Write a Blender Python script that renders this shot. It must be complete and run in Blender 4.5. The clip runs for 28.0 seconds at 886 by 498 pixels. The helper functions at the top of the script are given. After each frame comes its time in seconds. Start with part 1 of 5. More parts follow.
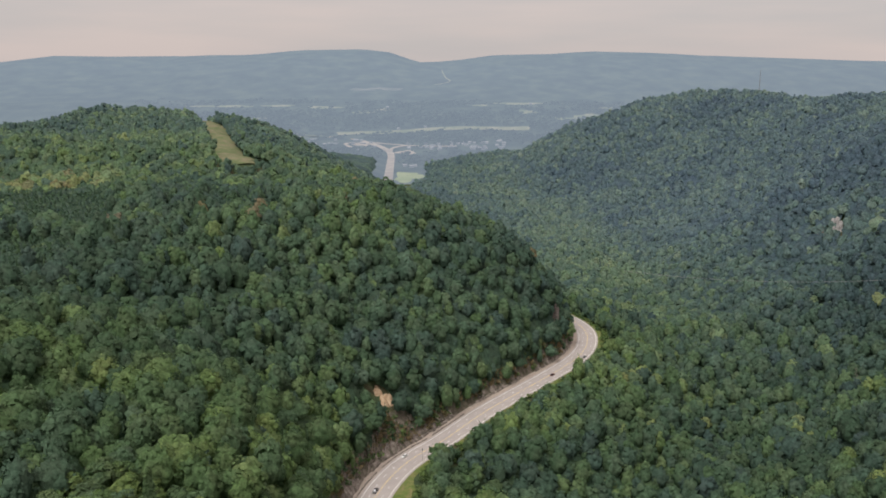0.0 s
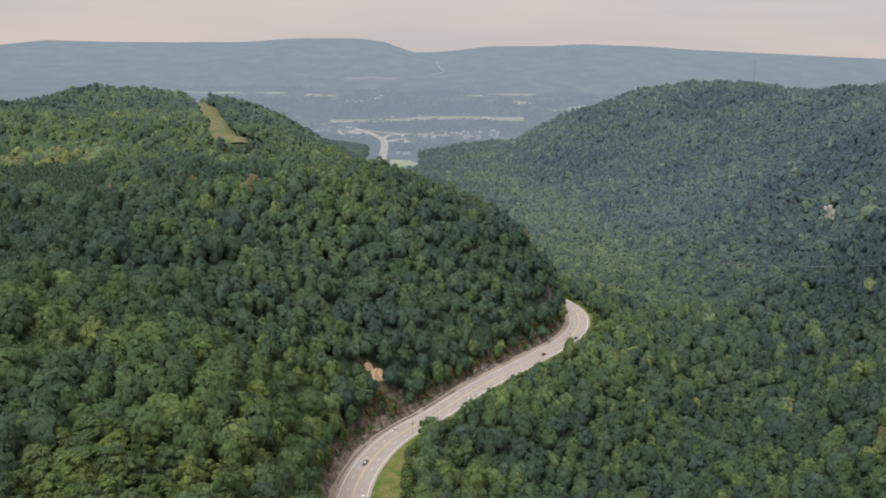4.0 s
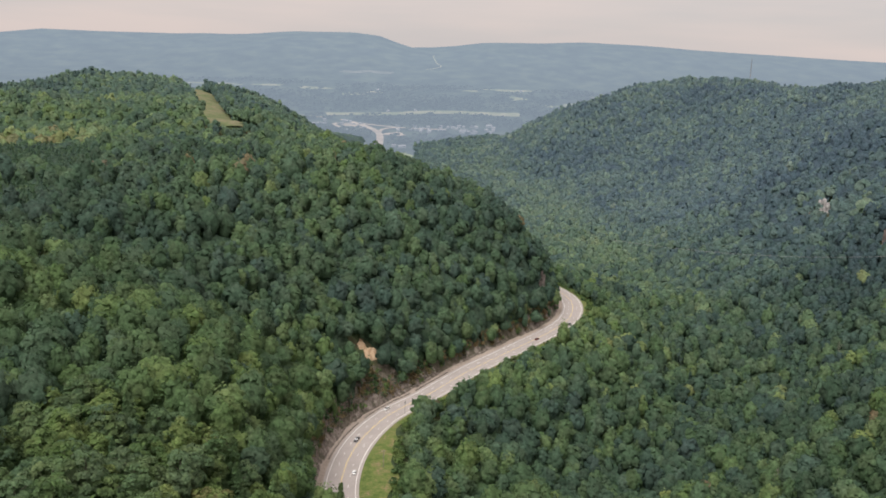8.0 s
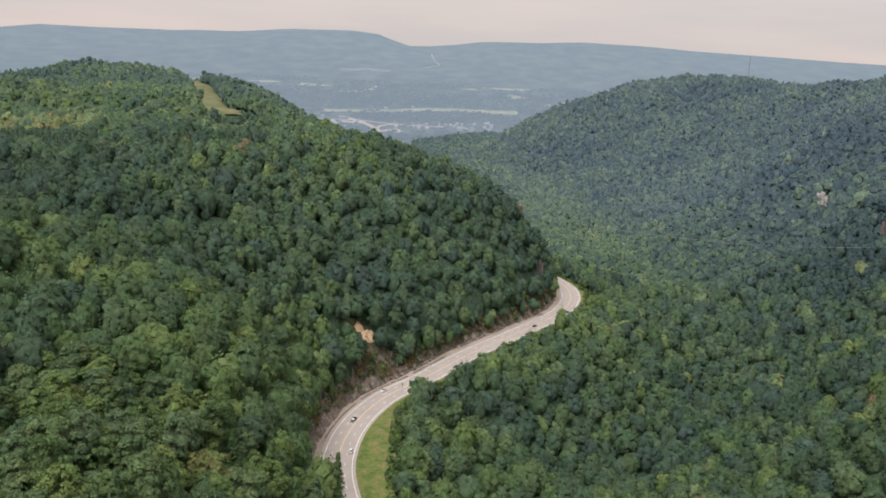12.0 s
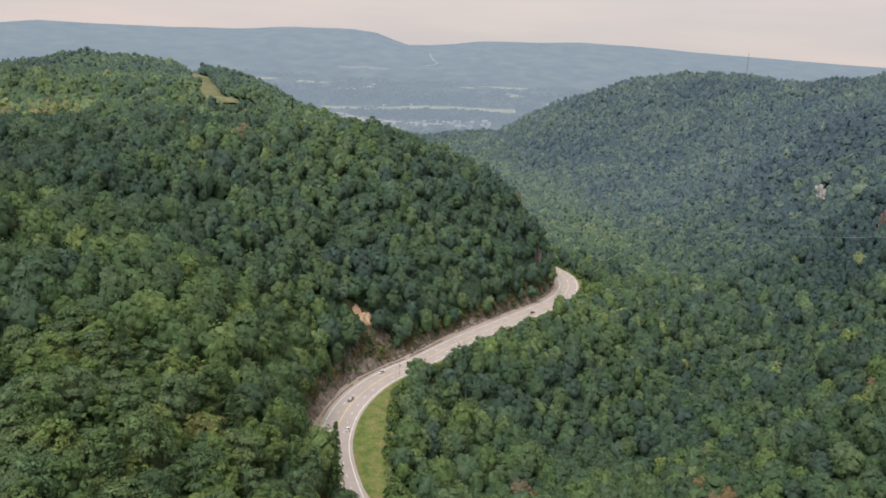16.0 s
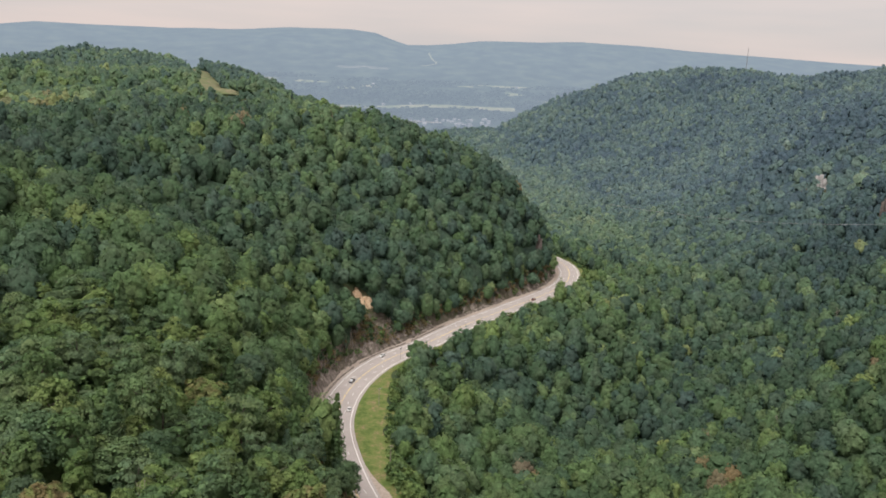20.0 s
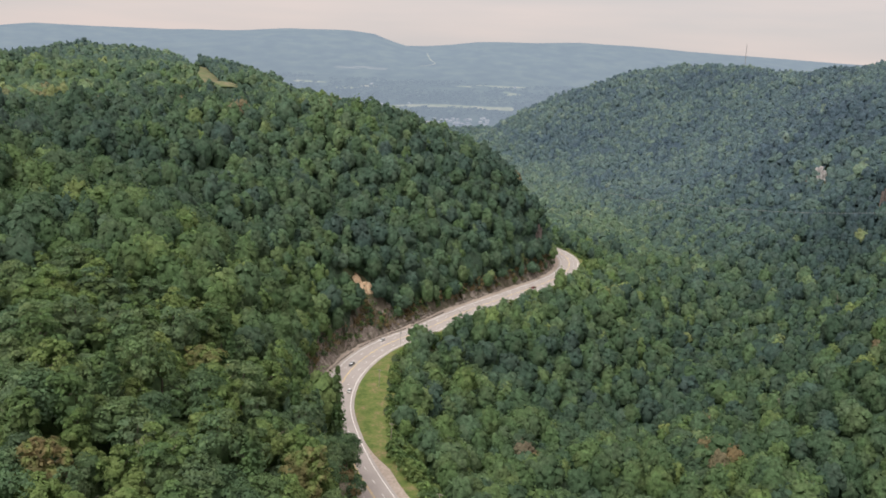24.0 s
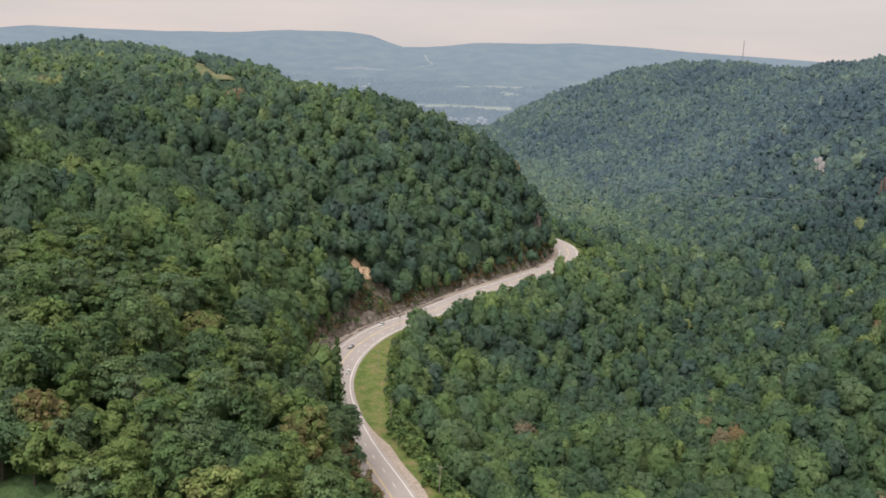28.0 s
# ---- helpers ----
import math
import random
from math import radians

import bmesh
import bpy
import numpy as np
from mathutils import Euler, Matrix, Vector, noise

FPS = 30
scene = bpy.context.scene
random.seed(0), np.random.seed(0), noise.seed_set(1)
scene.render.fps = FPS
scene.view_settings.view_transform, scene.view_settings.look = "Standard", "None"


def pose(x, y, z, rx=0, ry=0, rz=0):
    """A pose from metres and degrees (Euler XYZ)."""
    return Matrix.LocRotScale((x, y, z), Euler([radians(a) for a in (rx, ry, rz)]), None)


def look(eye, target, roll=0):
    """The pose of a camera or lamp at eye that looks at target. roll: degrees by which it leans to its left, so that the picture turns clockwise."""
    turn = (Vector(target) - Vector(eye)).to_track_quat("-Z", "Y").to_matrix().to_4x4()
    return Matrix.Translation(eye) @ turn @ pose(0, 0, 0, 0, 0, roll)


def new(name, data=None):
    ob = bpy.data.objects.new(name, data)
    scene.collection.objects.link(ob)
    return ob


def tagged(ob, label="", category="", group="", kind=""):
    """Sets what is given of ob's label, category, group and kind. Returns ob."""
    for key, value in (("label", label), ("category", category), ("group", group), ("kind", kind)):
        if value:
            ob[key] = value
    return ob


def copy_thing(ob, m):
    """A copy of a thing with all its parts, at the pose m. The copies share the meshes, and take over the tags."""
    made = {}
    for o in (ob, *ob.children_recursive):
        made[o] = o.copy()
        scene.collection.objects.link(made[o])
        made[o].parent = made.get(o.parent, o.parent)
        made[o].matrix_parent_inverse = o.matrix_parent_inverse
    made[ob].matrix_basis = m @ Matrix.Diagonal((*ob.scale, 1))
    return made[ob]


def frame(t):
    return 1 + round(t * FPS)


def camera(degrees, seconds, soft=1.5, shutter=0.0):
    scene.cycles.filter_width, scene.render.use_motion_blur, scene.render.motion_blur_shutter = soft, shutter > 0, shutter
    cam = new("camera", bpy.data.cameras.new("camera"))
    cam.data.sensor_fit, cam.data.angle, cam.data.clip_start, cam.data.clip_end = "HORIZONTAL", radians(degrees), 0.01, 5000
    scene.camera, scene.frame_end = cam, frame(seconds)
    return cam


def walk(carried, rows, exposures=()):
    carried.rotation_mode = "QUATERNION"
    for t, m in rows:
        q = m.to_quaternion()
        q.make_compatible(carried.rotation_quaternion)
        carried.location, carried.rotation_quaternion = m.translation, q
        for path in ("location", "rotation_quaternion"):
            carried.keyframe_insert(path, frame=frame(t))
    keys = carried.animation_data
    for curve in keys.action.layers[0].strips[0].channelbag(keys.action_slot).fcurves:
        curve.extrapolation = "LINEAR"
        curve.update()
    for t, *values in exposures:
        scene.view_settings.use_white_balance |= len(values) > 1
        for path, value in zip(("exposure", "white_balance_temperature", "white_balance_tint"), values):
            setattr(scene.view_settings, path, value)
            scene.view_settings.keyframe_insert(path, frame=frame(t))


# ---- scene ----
cam = camera(53.0, 28.0, soft=1.75)
# seconds, x, y, height over the road, yaw, pitch, roll
PATH = [
    (0.0, 0.00, 0.00, 225.00, 0.000, -11.199, 0.300),
    (1.0, -0.14, -0.08, 222.08, -0.121, -11.335, 0.494),
    (2.0, -0.28, -0.16, 219.17, -0.244, -11.472, 0.714),
    (3.0, -0.43, -0.25, 216.29, -0.392, -11.573, 0.971),
    (6.0, -0.86, -0.57, 207.72, -0.793, -11.728, 1.742),
    (7.0, -1.04, -0.70, 204.87, -0.896, -11.764, 2.084),
    (8.0, -1.24, -0.84, 202.01, -0.975, -11.754, 2.225),
    (9.0, -1.43, -0.98, 199.13, -1.016, -11.753, 2.336),
    (10.0, -1.58, -1.10, 196.22, -1.144, -11.714, 2.568),
    (11.0, -1.70, -1.21, 193.29, -1.180, -11.715, 2.631),
    (12.0, -1.82, -1.31, 190.34, -1.191, -11.673, 2.694),
    (15.0, -2.18, -1.70, 181.44, -1.376, -11.616, 3.030),
    (16.0, -2.24, -1.82, 178.45, -1.400, -11.576, 3.125),
    (17.0, -2.26, -1.92, 175.48, -1.387, -11.548, 3.026),
    (18.0, -2.28, -2.00, 172.54, -1.378, -11.503, 2.988),
    (19.0, -2.32, -2.07, 169.65, -1.394, -11.467, 2.923),
    (20.0, -2.40, -2.13, 166.80, -1.419, -11.433, 2.937),
    (21.0, -2.47, -2.18, 163.97, -1.456, -11.395, 2.941),
    (24.0, -2.70, -2.31, 155.57, -1.507, -11.242, 2.833),
    (25.0, -2.75, -2.35, 152.74, -1.550, -11.187, 2.786),
    (26.0, -2.77, -2.39, 149.86, -1.575, -11.133, 2.723),
    (27.0, -2.76, -2.44, 146.94, -1.589, -11.082, 2.690),
    (28.0, -2.76, -2.49, 144.00, -1.624, -11.030, 2.620),
]


def aim(x, y, z, yaw, pitch, roll):
    return Matrix.Translation((x, y, z)) @ pose(0, 0, 0, 0, 0, yaw) @ pose(0, 0, 0, 90 + pitch) @ pose(0, 0, 0, 0, 0, roll)


walk(cam, [(row[0], aim(*row[1:])) for row in PATH], [(0.0, 0.08), (8.0, 0.26), (28.0, 0.34)])

# ---- sky and sun: a pale, thinly overcast late afternoon ----
world = bpy.data.worlds.new("world")
scene.world = world
world.use_nodes = True
wn, wl = world.node_tree.nodes, world.node_tree.links
wn.clear()
sky = wn.new("ShaderNodeTexSky")
sky.sky_type, sky.sun_disc = "NISHITA", False
sky.sun_elevation, sky.sun_rotation = radians(57), radians(211)
sky.air_density, sky.dust_density = 1.0, 3.0
sky_gain = wn.new("ShaderNodeMix")
sky_gain.data_type, sky_gain.blend_type = "RGBA", "MULTIPLY"
sky_gain.inputs["Factor"].default_value = 1.0
sky_gain.inputs["B"].default_value = (0.10, 0.10, 0.10, 1)
coord, squash = wn.new("ShaderNodeTexCoord"), wn.new("ShaderNodeMapping")
squash.inputs["Scale"].default_value = (1.6, 1.6, 14.0)
cloud_noise = wn.new("ShaderNodeTexNoise")
cloud_noise.inputs["Scale"].default_value, cloud_noise.inputs["Detail"].default_value = 1.7, 5.0
cloud_ramp = wn.new("ShaderNodeValToRGB")
cloud_ramp.color_ramp.elements[0].position, cloud_ramp.color_ramp.elements[1].position = 0.36, 0.66
cloud_ramp.color_ramp.elements[0].color = (0.56, 0.515, 0.505, 1)
cloud_ramp.color_ramp.elements[1].color = (0.66, 0.565, 0.535, 1)
cover = wn.new("ShaderNodeMix")
cover.data_type = "RGBA"
cover.inputs["Factor"].default_value = 0.86
back = wn.new("ShaderNodeBackground")
back.inputs["Strength"].default_value = 1.0
out = wn.new("ShaderNodeOutputWorld")
wl.new(coord.outputs["Generated"], squash.inputs["Vector"])
wl.new(squash.outputs["Vector"], cloud_noise.inputs["Vector"])
wl.new(cloud_noise.outputs["Fac"], cloud_ramp.inputs["Fac"])
wl.new(sky.outputs["Color"], sky_gain.inputs["A"])
wl.new(sky_gain.outputs["Result"], cover.inputs["A"])
wl.new(cloud_ramp.outputs["Color"], cover.inputs["B"])
# an overcast sky is brighter overhead than at the horizon
height, lift = wn.new("ShaderNodeSeparateXYZ"), wn.new("ShaderNodeMapRange")
for key, value in (("From Min", 0.14), ("From Max", 0.95), ("To Min", 1.0), ("To Max", 1.85)):
    lift.inputs[key].default_value = value
wl.new(coord.outputs["Generated"], height.inputs["Vector"])
wl.new(height.outputs["Z"], lift.inputs["Value"])
wl.new(lift.outputs["Result"], back.inputs["Strength"])
wl.new(cover.outputs["Result"], back.inputs["Color"])
wl.new(back.outputs["Background"], out.inputs["Surface"])

sun_data = bpy.data.lights.new("sun", "SUN")
sun_data.energy, sun_data.angle, sun_data.color = 2.5, radians(30), (1.0, 0.965, 0.935)
sun = new("sun", sun_data)
sun.matrix_world = look((0, 0, 900), (210, 330, 290))


# ---- materials ----
class Shader:
    """A node material with a Principled surface and short ways to add its inputs."""

    def __init__(self, name, rough=0.85, spec=0.2):
        self.mat = bpy.data.materials.new(name)
        self.mat.use_nodes = True
        self.nodes, self.links = self.mat.node_tree.nodes, self.mat.node_tree.links
        self.bsdf = self.nodes["Principled BSDF"]
        self.bsdf.inputs["Roughness"].default_value = rough
        self.bsdf.inputs["Specular IOR Level"].default_value = spec

    def node(self, kind, **values):
        n = self.nodes.new(kind)
        for key, value in values.items():
            n.inputs[key.replace("_", " ")].default_value = value
        return n

    def join(self, a, b):
        self.links.new(a, b)

    def noise(self, scale, detail=4.0, rough=0.55, vector=None):
        n = self.node("ShaderNodeTexNoise", Scale=scale, Detail=detail, Roughness=rough)
        if vector is None:
            vector = self.nodes.new("ShaderNodeNewGeometry").outputs["Position"]
        self.join(vector, n.inputs["Vector"])
        return n.outputs["Fac"]

    def ramp(self, fac, stops):
        n = self.nodes.new("ShaderNodeValToRGB")
        e = n.color_ramp.elements
        while len(e) < len(stops):
            e.new(0.5)
        for k, (at, col) in enumerate(stops):
            e[k].position, e[k].color = at, (*col, 1)
        self.join(fac, n.inputs["Fac"])
        return n.outputs["Color"]

    def mix(self, fac, a, b, blend="MIX"):
        n = self.nodes.new("ShaderNodeMix")
        n.data_type, n.blend_type = "RGBA", blend
        for value, socket in ((fac, n.inputs["Factor"]), (a, n.inputs["A"]), (b, n.inputs["B"])):
            if isinstance(value, (int, float)):
                socket.default_value = value
            elif isinstance(value, tuple):
                socket.default_value = (*value, 1)
            else:
                self.join(value, socket)
        return n.outputs["Result"]

    def sums(self, op, a, b):
        n = self.nodes.new("ShaderNodeMath")
        n.operation = op
        for value, socket in ((a, n.inputs[0]), (b, n.inputs[1])):
            if isinstance(value, (int, float)):
                socket.default_value = value
            else:
                self.join(value, socket)
        return n.outputs["Value"]

    def colour(self, value):
        if isinstance(value, tuple):
            self.bsdf.inputs["Base Color"].default_value = (*value, 1)
        else:
            self.join(value, self.bsdf.inputs["Base Color"])
        return self

    def bump(self, height, strength=0.4, distance=0.1):
        n = self.node("ShaderNodeBump", Strength=strength, Distance=distance)
        self.join(height, n.inputs["Height"])
        self.join(n.outputs["Normal"], self.bsdf.inputs["Normal"])
        return self

    def attribute(self, name):
        n = self.nodes.new("ShaderNodeAttribute")
        n.attribute_name = name
        return n.outputs["Fac"]


def plain(name, colour, rough=0.6, spec=0.3, metal=0.0, vary=0.12, scale=2.0):
    """A painted or bare surface with slight uneven tone."""
    s = Shader(name, rough, spec)
    s.bsdf.inputs["Metallic"].default_value = metal
    low = tuple(c * (1 - vary) for c in colour)
    high = tuple(min(1, c * (1 + vary)) for c in colour)
    s.colour(s.ramp(s.noise(scale), [(0.3, low), (0.7, high)]))
    return s.mat


LEAF_STOPS = [(0.0, (0.052, 0.095, 0.060)), (0.2, (0.073, 0.130, 0.066)), (0.4, (0.102, 0.172, 0.070)), (0.6, (0.140, 0.218, 0.074)),
              (0.75, (0.170, 0.250, 0.088)), (0.88, (0.208, 0.278, 0.098)), (0.95, (0.190, 0.172, 0.082)), (1.0, (0.190, 0.165, 0.085))]
# blue-grey leaf colours that stand in for haze over the far woods
HAZE_STOPS = [(0.05, (0.118, 0.170, 0.214)), (0.30, (0.146, 0.210, 0.242)), (0.60, (0.186, 0.258, 0.246))]


def leaf_shader(name, stops=LEAF_STOPS):
    s = Shader(name, 0.7, 0.18)
    tint = s.attribute("tint")
    own = s.nodes.new("ShaderNodeObjectInfo").outputs["Random"]
    tint = s.sums("ADD", tint, s.sums("MULTIPLY", s.sums("SUBTRACT", own, 0.5), 0.16))
    spray = s.nodes.new("ShaderNodeNewGeometry").outputs["Random Per Island"]
    fine = s.sums("ADD", s.noise(1.25, 4.0, 0.7), s.noise(0.42, 2.0, 0.5))
    tone = s.sums("ADD", s.sums("MULTIPLY", fine, 1.7), s.sums("ADD", -0.79, s.sums("MULTIPLY", spray, 0.26)))
    tone = s.sums("MAXIMUM", tone, 0.4)
    grey = s.nodes.new("ShaderNodeCombineColor")
    for k in ("Red", "Green", "Blue"):
        s.join(tone, grey.inputs[k])
    green = s.mix(1.0, s.ramp(tint, stops), grey.outputs["Color"], "MULTIPLY")
    # some crowns turn a dull olive late in the summer
    dull = s.ramp(s.noise(0.10, 1.0, 0.4), [(0.46, (0, 0, 0)), (0.62, (1, 1, 1))])
    green = s.mix(dull, green, (1.12, 1.0, 1.02), "MULTIPLY")
    # haze over the far woods is painted into the leaf colour here
    hue_haze = s.attribute("hue_haze")
    green = s.mix(hue_haze, green, (1.05, 1.04, 2.25), "MULTIPLY")
    hazed = s.mix(1.0, s.ramp(tint, HAZE_STOPS), grey.outputs["Color"], "MULTIPLY")
    green = s.mix(s.sums("MULTIPLY", hue_haze, 0.48), green, hazed)
    s.colour(green)
    s.bump(s.noise(0.95, 4.0, 0.65), 0.6, 0.9)
    # thin leaves let part of the light through
    thin, both = s.nodes.new("ShaderNodeBsdfTranslucent"), s.nodes.new("ShaderNodeMixShader")
    s.join(green, thin.inputs["Color"])
    both.inputs["Fac"].default_value = 0.46
    s.join(s.bsdf.outputs["BSDF"], both.inputs[1])
    s.join(thin.outputs["BSDF"], both.inputs[2])
    s.join(both.outputs["Shader"], s.nodes["Material Output"].inputs["Surface"])
    return s.mat


LEAVES = leaf_shader("leaves")
bark = Shader("bark", 0.9, 0.1)
bark.colour(bark.ramp(bark.noise(3.0), [(0.3, (0.07, 0.055, 0.045)), (0.7, (0.19, 0.165, 0.14))]))
bark.bump(bark.noise(9.0), 0.6, 0.05)
BARK = bark.mat

# ---- the lie of the land ----
# Centre line of the highway, from behind the viewpoint, round the spur and out into the valley.
ROAD = [(170, -80), (130, 0), (92, 70), (62, 120), (38, 165), (19, 208), (3, 250), (-11, 290), (-24.5, 327), (-34, 362), (-39, 390), (-39.4, 416),
        (-36.8, 439), (-31.4, 461), (-23.0, 483), (-12.0, 502), (0, 519), (30, 570), (60, 613), (96, 665), (114, 698), (124, 731), (127, 764),
        (121, 795), (104, 835), (76, 880), (42, 940), (8, 1010), (-30, 1100), (-62, 1200), (-90, 1350), (-105, 1500), (-112, 1700), (-117, 1850),
        (-131, 2165), (-150, 2540), (-172, 2640), (-228, 2740), (-313, 2836), (-430, 2852)]


def smooth_line(points, step):
    """A Catmull-Rom line through points, sampled about every step metres."""
    p = np.array(points, float)
    p = np.vstack([2 * p[0] - p[1], p, 2 * p[-1] - p[-2]])
    made = []
    for k in range(1, len(p) - 2):
        n = max(2, int(np.linalg.norm(p[k + 1] - p[k]) / step))
        u = np.linspace(0, 1, n, endpoint=False)[:, None]
        a, b, c, d = p[k - 1], p[k], p[k + 1], p[k + 2]
        made.append(0.5 * (2 * b + (c - a) * u + (2 * a - 5 * b + 4 * c - d) * u**2 + (3 * b - a - 3 * c + d) * u**3))
    return np.vstack(made + [p[-2:-1]])


def beside(line, x, y):
    """Signed distance of points from a line (to its right: plus)."""
    best, side = np.full(x.shape, 1e9), np.ones(x.shape)
    for (ax, ay), (bx, by) in zip(line[:-1], line[1:]):
        dx, dy = bx - ax, by - ay
        u = np.clip(((x - ax) * dx + (y - ay) * dy) / (dx * dx + dy * dy), 0, 1)
        ex, ey = x - ax - u * dx, y - ay - u * dy
        d = ex * ex + ey * ey
        near = d < best
        best = np.where(near, d, best)
        side = np.where(near, np.sign(ex * dy - ey * dx), side)
    return np.sqrt(best) * side


def ease(v, a, b):
    u = np.clip((v - a) / (b - a), 0, 1)
    return u * u * (3 - 2 * u)


def waves(x, y, size, seed=0.0):
    """Smooth uneven ground, about -1 to 1, with bumps of the given size in metres."""
    a, b = x / size + seed, y / size - seed * 1.7
    return (np.sin(2.1 * a + 1.3 * np.sin(1.7 * b + seed)) + np.sin(2.6 * b + 1.1 * np.sin(2.3 * a - seed)) + 0.6 * np.sin(4.3 * a + 3.1 * b)) / 2.6


ROAD_PLAN = smooth_line(ROAD, 25.0)
# Foot of the mountain across the creek, from the viewpoint outwards.
FOOT = [(330, -200), (250, 250), (172, 400), (228, 510), (302, 640), (298, 760), (284, 900), (265, 1050), (250, 1250), (238, 1450), (214, 1620),
        (108, 1790), (118, 1930), (180, 2090), (520, 2180), (950, 2260), (1700, 2300)]
FOOT_PLAN = smooth_line(FOOT, 40.0)
# Spurs and ravines of the slopes: x, y, spread, rise.
SPURS = [(280, 460, 65, 23), (360, 880, 40, -18), (500, 1020, 65, 18), (120, 480, 40, -13), (-220, 740, 100, 9), (160, 360, 40, 17), (380, 1200, 65, -16),
         (280, 680, 40, 11), (520, 1300, 40, 14), (320, 980, 65, -7), (-60, 600, 40, -12), (360, 760, 40, -6), (-180, 540, 40, 12), (380, 1400, 65, -7),
         (120, 640, 40, 11), (220, 600, 40, -6), (280, 500, 40, 15), (60, 540, 40, 8), (-100, 720, 40, 8), (-140, 400, 65, -8), (200, 760, 40, 6), (360, 620, 40, -7), (480, 1040, 40, 12)]
BASE_Y = [-700, 300, 600, 900, 1400, 1750, 2000, 2600, 2960, 3300, 3700]
BASE_Z = [-50, -46, -42, -36, -28, -10, 0, -4, 38, 98, 125]


def land(x, y):
    """Height of the bare ground."""
    x, y = np.asarray(x, float), np.asarray(y, float)
    base = np.interp(y, BASE_Y, BASE_Z)
    d = beside(ROAD_PLAN, x, y)
    left, right = np.maximum(-d, 0), np.maximum(d, 0)
    out = ease(y, 780, 1500)
    level = np.interp(y, [800, 1500, 1900, 2600, 2960, 3300], [0, -14, -4, -4, 38, 98])
    verge = 12 + 15 * np.exp(-(((y - 410) / 55) ** 2)) + 4 * ease(y, 300, 200) + 8 * np.exp(-(((y - 325) / 45) ** 2)) + 6 * np.exp(-(((y - 255) / 45) ** 2))
    # the fill that carries the road above the creek
    fill = (level - base) * np.exp(-np.maximum(right - verge, 0) / np.interp(y, [400, 560, 640], [38, 66, 80]))
    z = base + np.where(d >= 0, fill, level - base)
    z = z + ease(right, 30, 90) * ease(y, 1500, 1100) * (3.5 * waves(x, y, 62, 6.0) + 1.5 * waves(x, y, 27, 2.0))
    # the wooded spur and the long hill behind it
    top = np.interp(y, [100, 170, 215, 260, 300, 400, 550, 660, 760, 850, 950, 1100, 1350, 1600, 1950, 2400], [42, 58, 69, 83, 98, 114, 112, 103, 104, 119, 139, 140, 172, 158, 60, 15])
    top = top - 62 * ease(-x, 480, 900) * ease(y, 1150, 1500) - 16 * ease(-x, 500, 640) * ease(y, 1050, 1250)
    top = top - 16 * ease(left, 140, 230) * ease(y, 740, 800) * ease(y, 965, 900)
    run = np.interp(y, [200, 300, 380, 440, 520, 600, 660, 760, 900, 1400, 1600], [40, 46, 46, 78, 92, 86, 60, 56, 66, 95, 135])
    cut = np.interp(y, [180, 250, 272, 290, 312, 340, 360, 450, 560, 700, 800, 900], [24, 19, 20, 22, 19, 11, 7, 4, 3, 6, 10, 2])
    sheer = ease(y, 340, 310)
    hill = cut * ease(left, 12, 21 - 4 * sheer) + (top - cut) * (1 - np.exp(-np.maximum(left - 14 - 6 * sheer, 0) / run))
    rough = ease(left, 30, 120) * (5 * waves(x, y, 85, 1.0) + 2.0 * waves(x, y, 33, 4.0))
    z = z + np.where(d < 0, hill + rough, 0)
    # the mountain across the creek
    f = np.maximum(beside(FOOT_PLAN, x, y), 0)
    wide = np.interp(y, [300, 800, 1100, 1400, 1700, 1900], [430, 430, 440, 450, 400, 330])
    power = np.interp(y, [300, 800, 1050, 1300, 1500, 1700, 1800], [0.85, 0.74, 0.82, 1.22, 1.1, 0.85, 0.75])
    tall = np.interp(y, [200, 600, 900, 1100, 1400, 1700, 1800, 2100], [150, 185, 212, 240, 214, 204, 192, 135]) - 22 * ease(x, 560, 760) * ease(y, 1350, 1600) - 14 * np.exp(-(((x - 650) / 90) ** 2) - ((y - 1715) / 130) ** 2)
    u = f / wide
    rise = tall * np.where(u < 1, np.maximum(u, 1e-6) ** power * (1.12 - 0.12 * u), 1.0 - 0.05 * np.minimum(u - 1, 3))
    rise = rise + ease(f, 40, 200) * (7 * waves(x, y, 120, 2.5) + 3 * waves(x, y, 47, 7.0))
    z = z + rise
    folds = sum(high * np.exp(-((x - cx) ** 2 + (y - cy) ** 2) / (2 * wide * wide)) for cx, cy, wide, high in SPURS)
    z = z + folds * np.where(d > 0, ease(d, 22, 60), ease(-d, 30, 75))
    # the long ridge at the far side of the valley
    sky_x = [-3600, -2300, -2000, -1560, -1330, -1060, -700, -400, -280, -190, -120, -20, 100, 240, 500, 780, 1230, 1800, 2300, 3600]
    sky_z = [250, 262, 298, 304, 300, 310, 336, 338, 330, 300, 279, 281, 293, 311, 324, 337, 324, 305, 296, 270]
    crest = np.interp(x, sky_x, sky_z)
    z = np.where(y > 3300, np.maximum(z, base) + (crest - base) * ease(y, 3500, 4700) ** 0.9, z)
    far = ease(y, 2000, 2600)
    return z + far * 5 * waves(x, y, 260, 3.0)


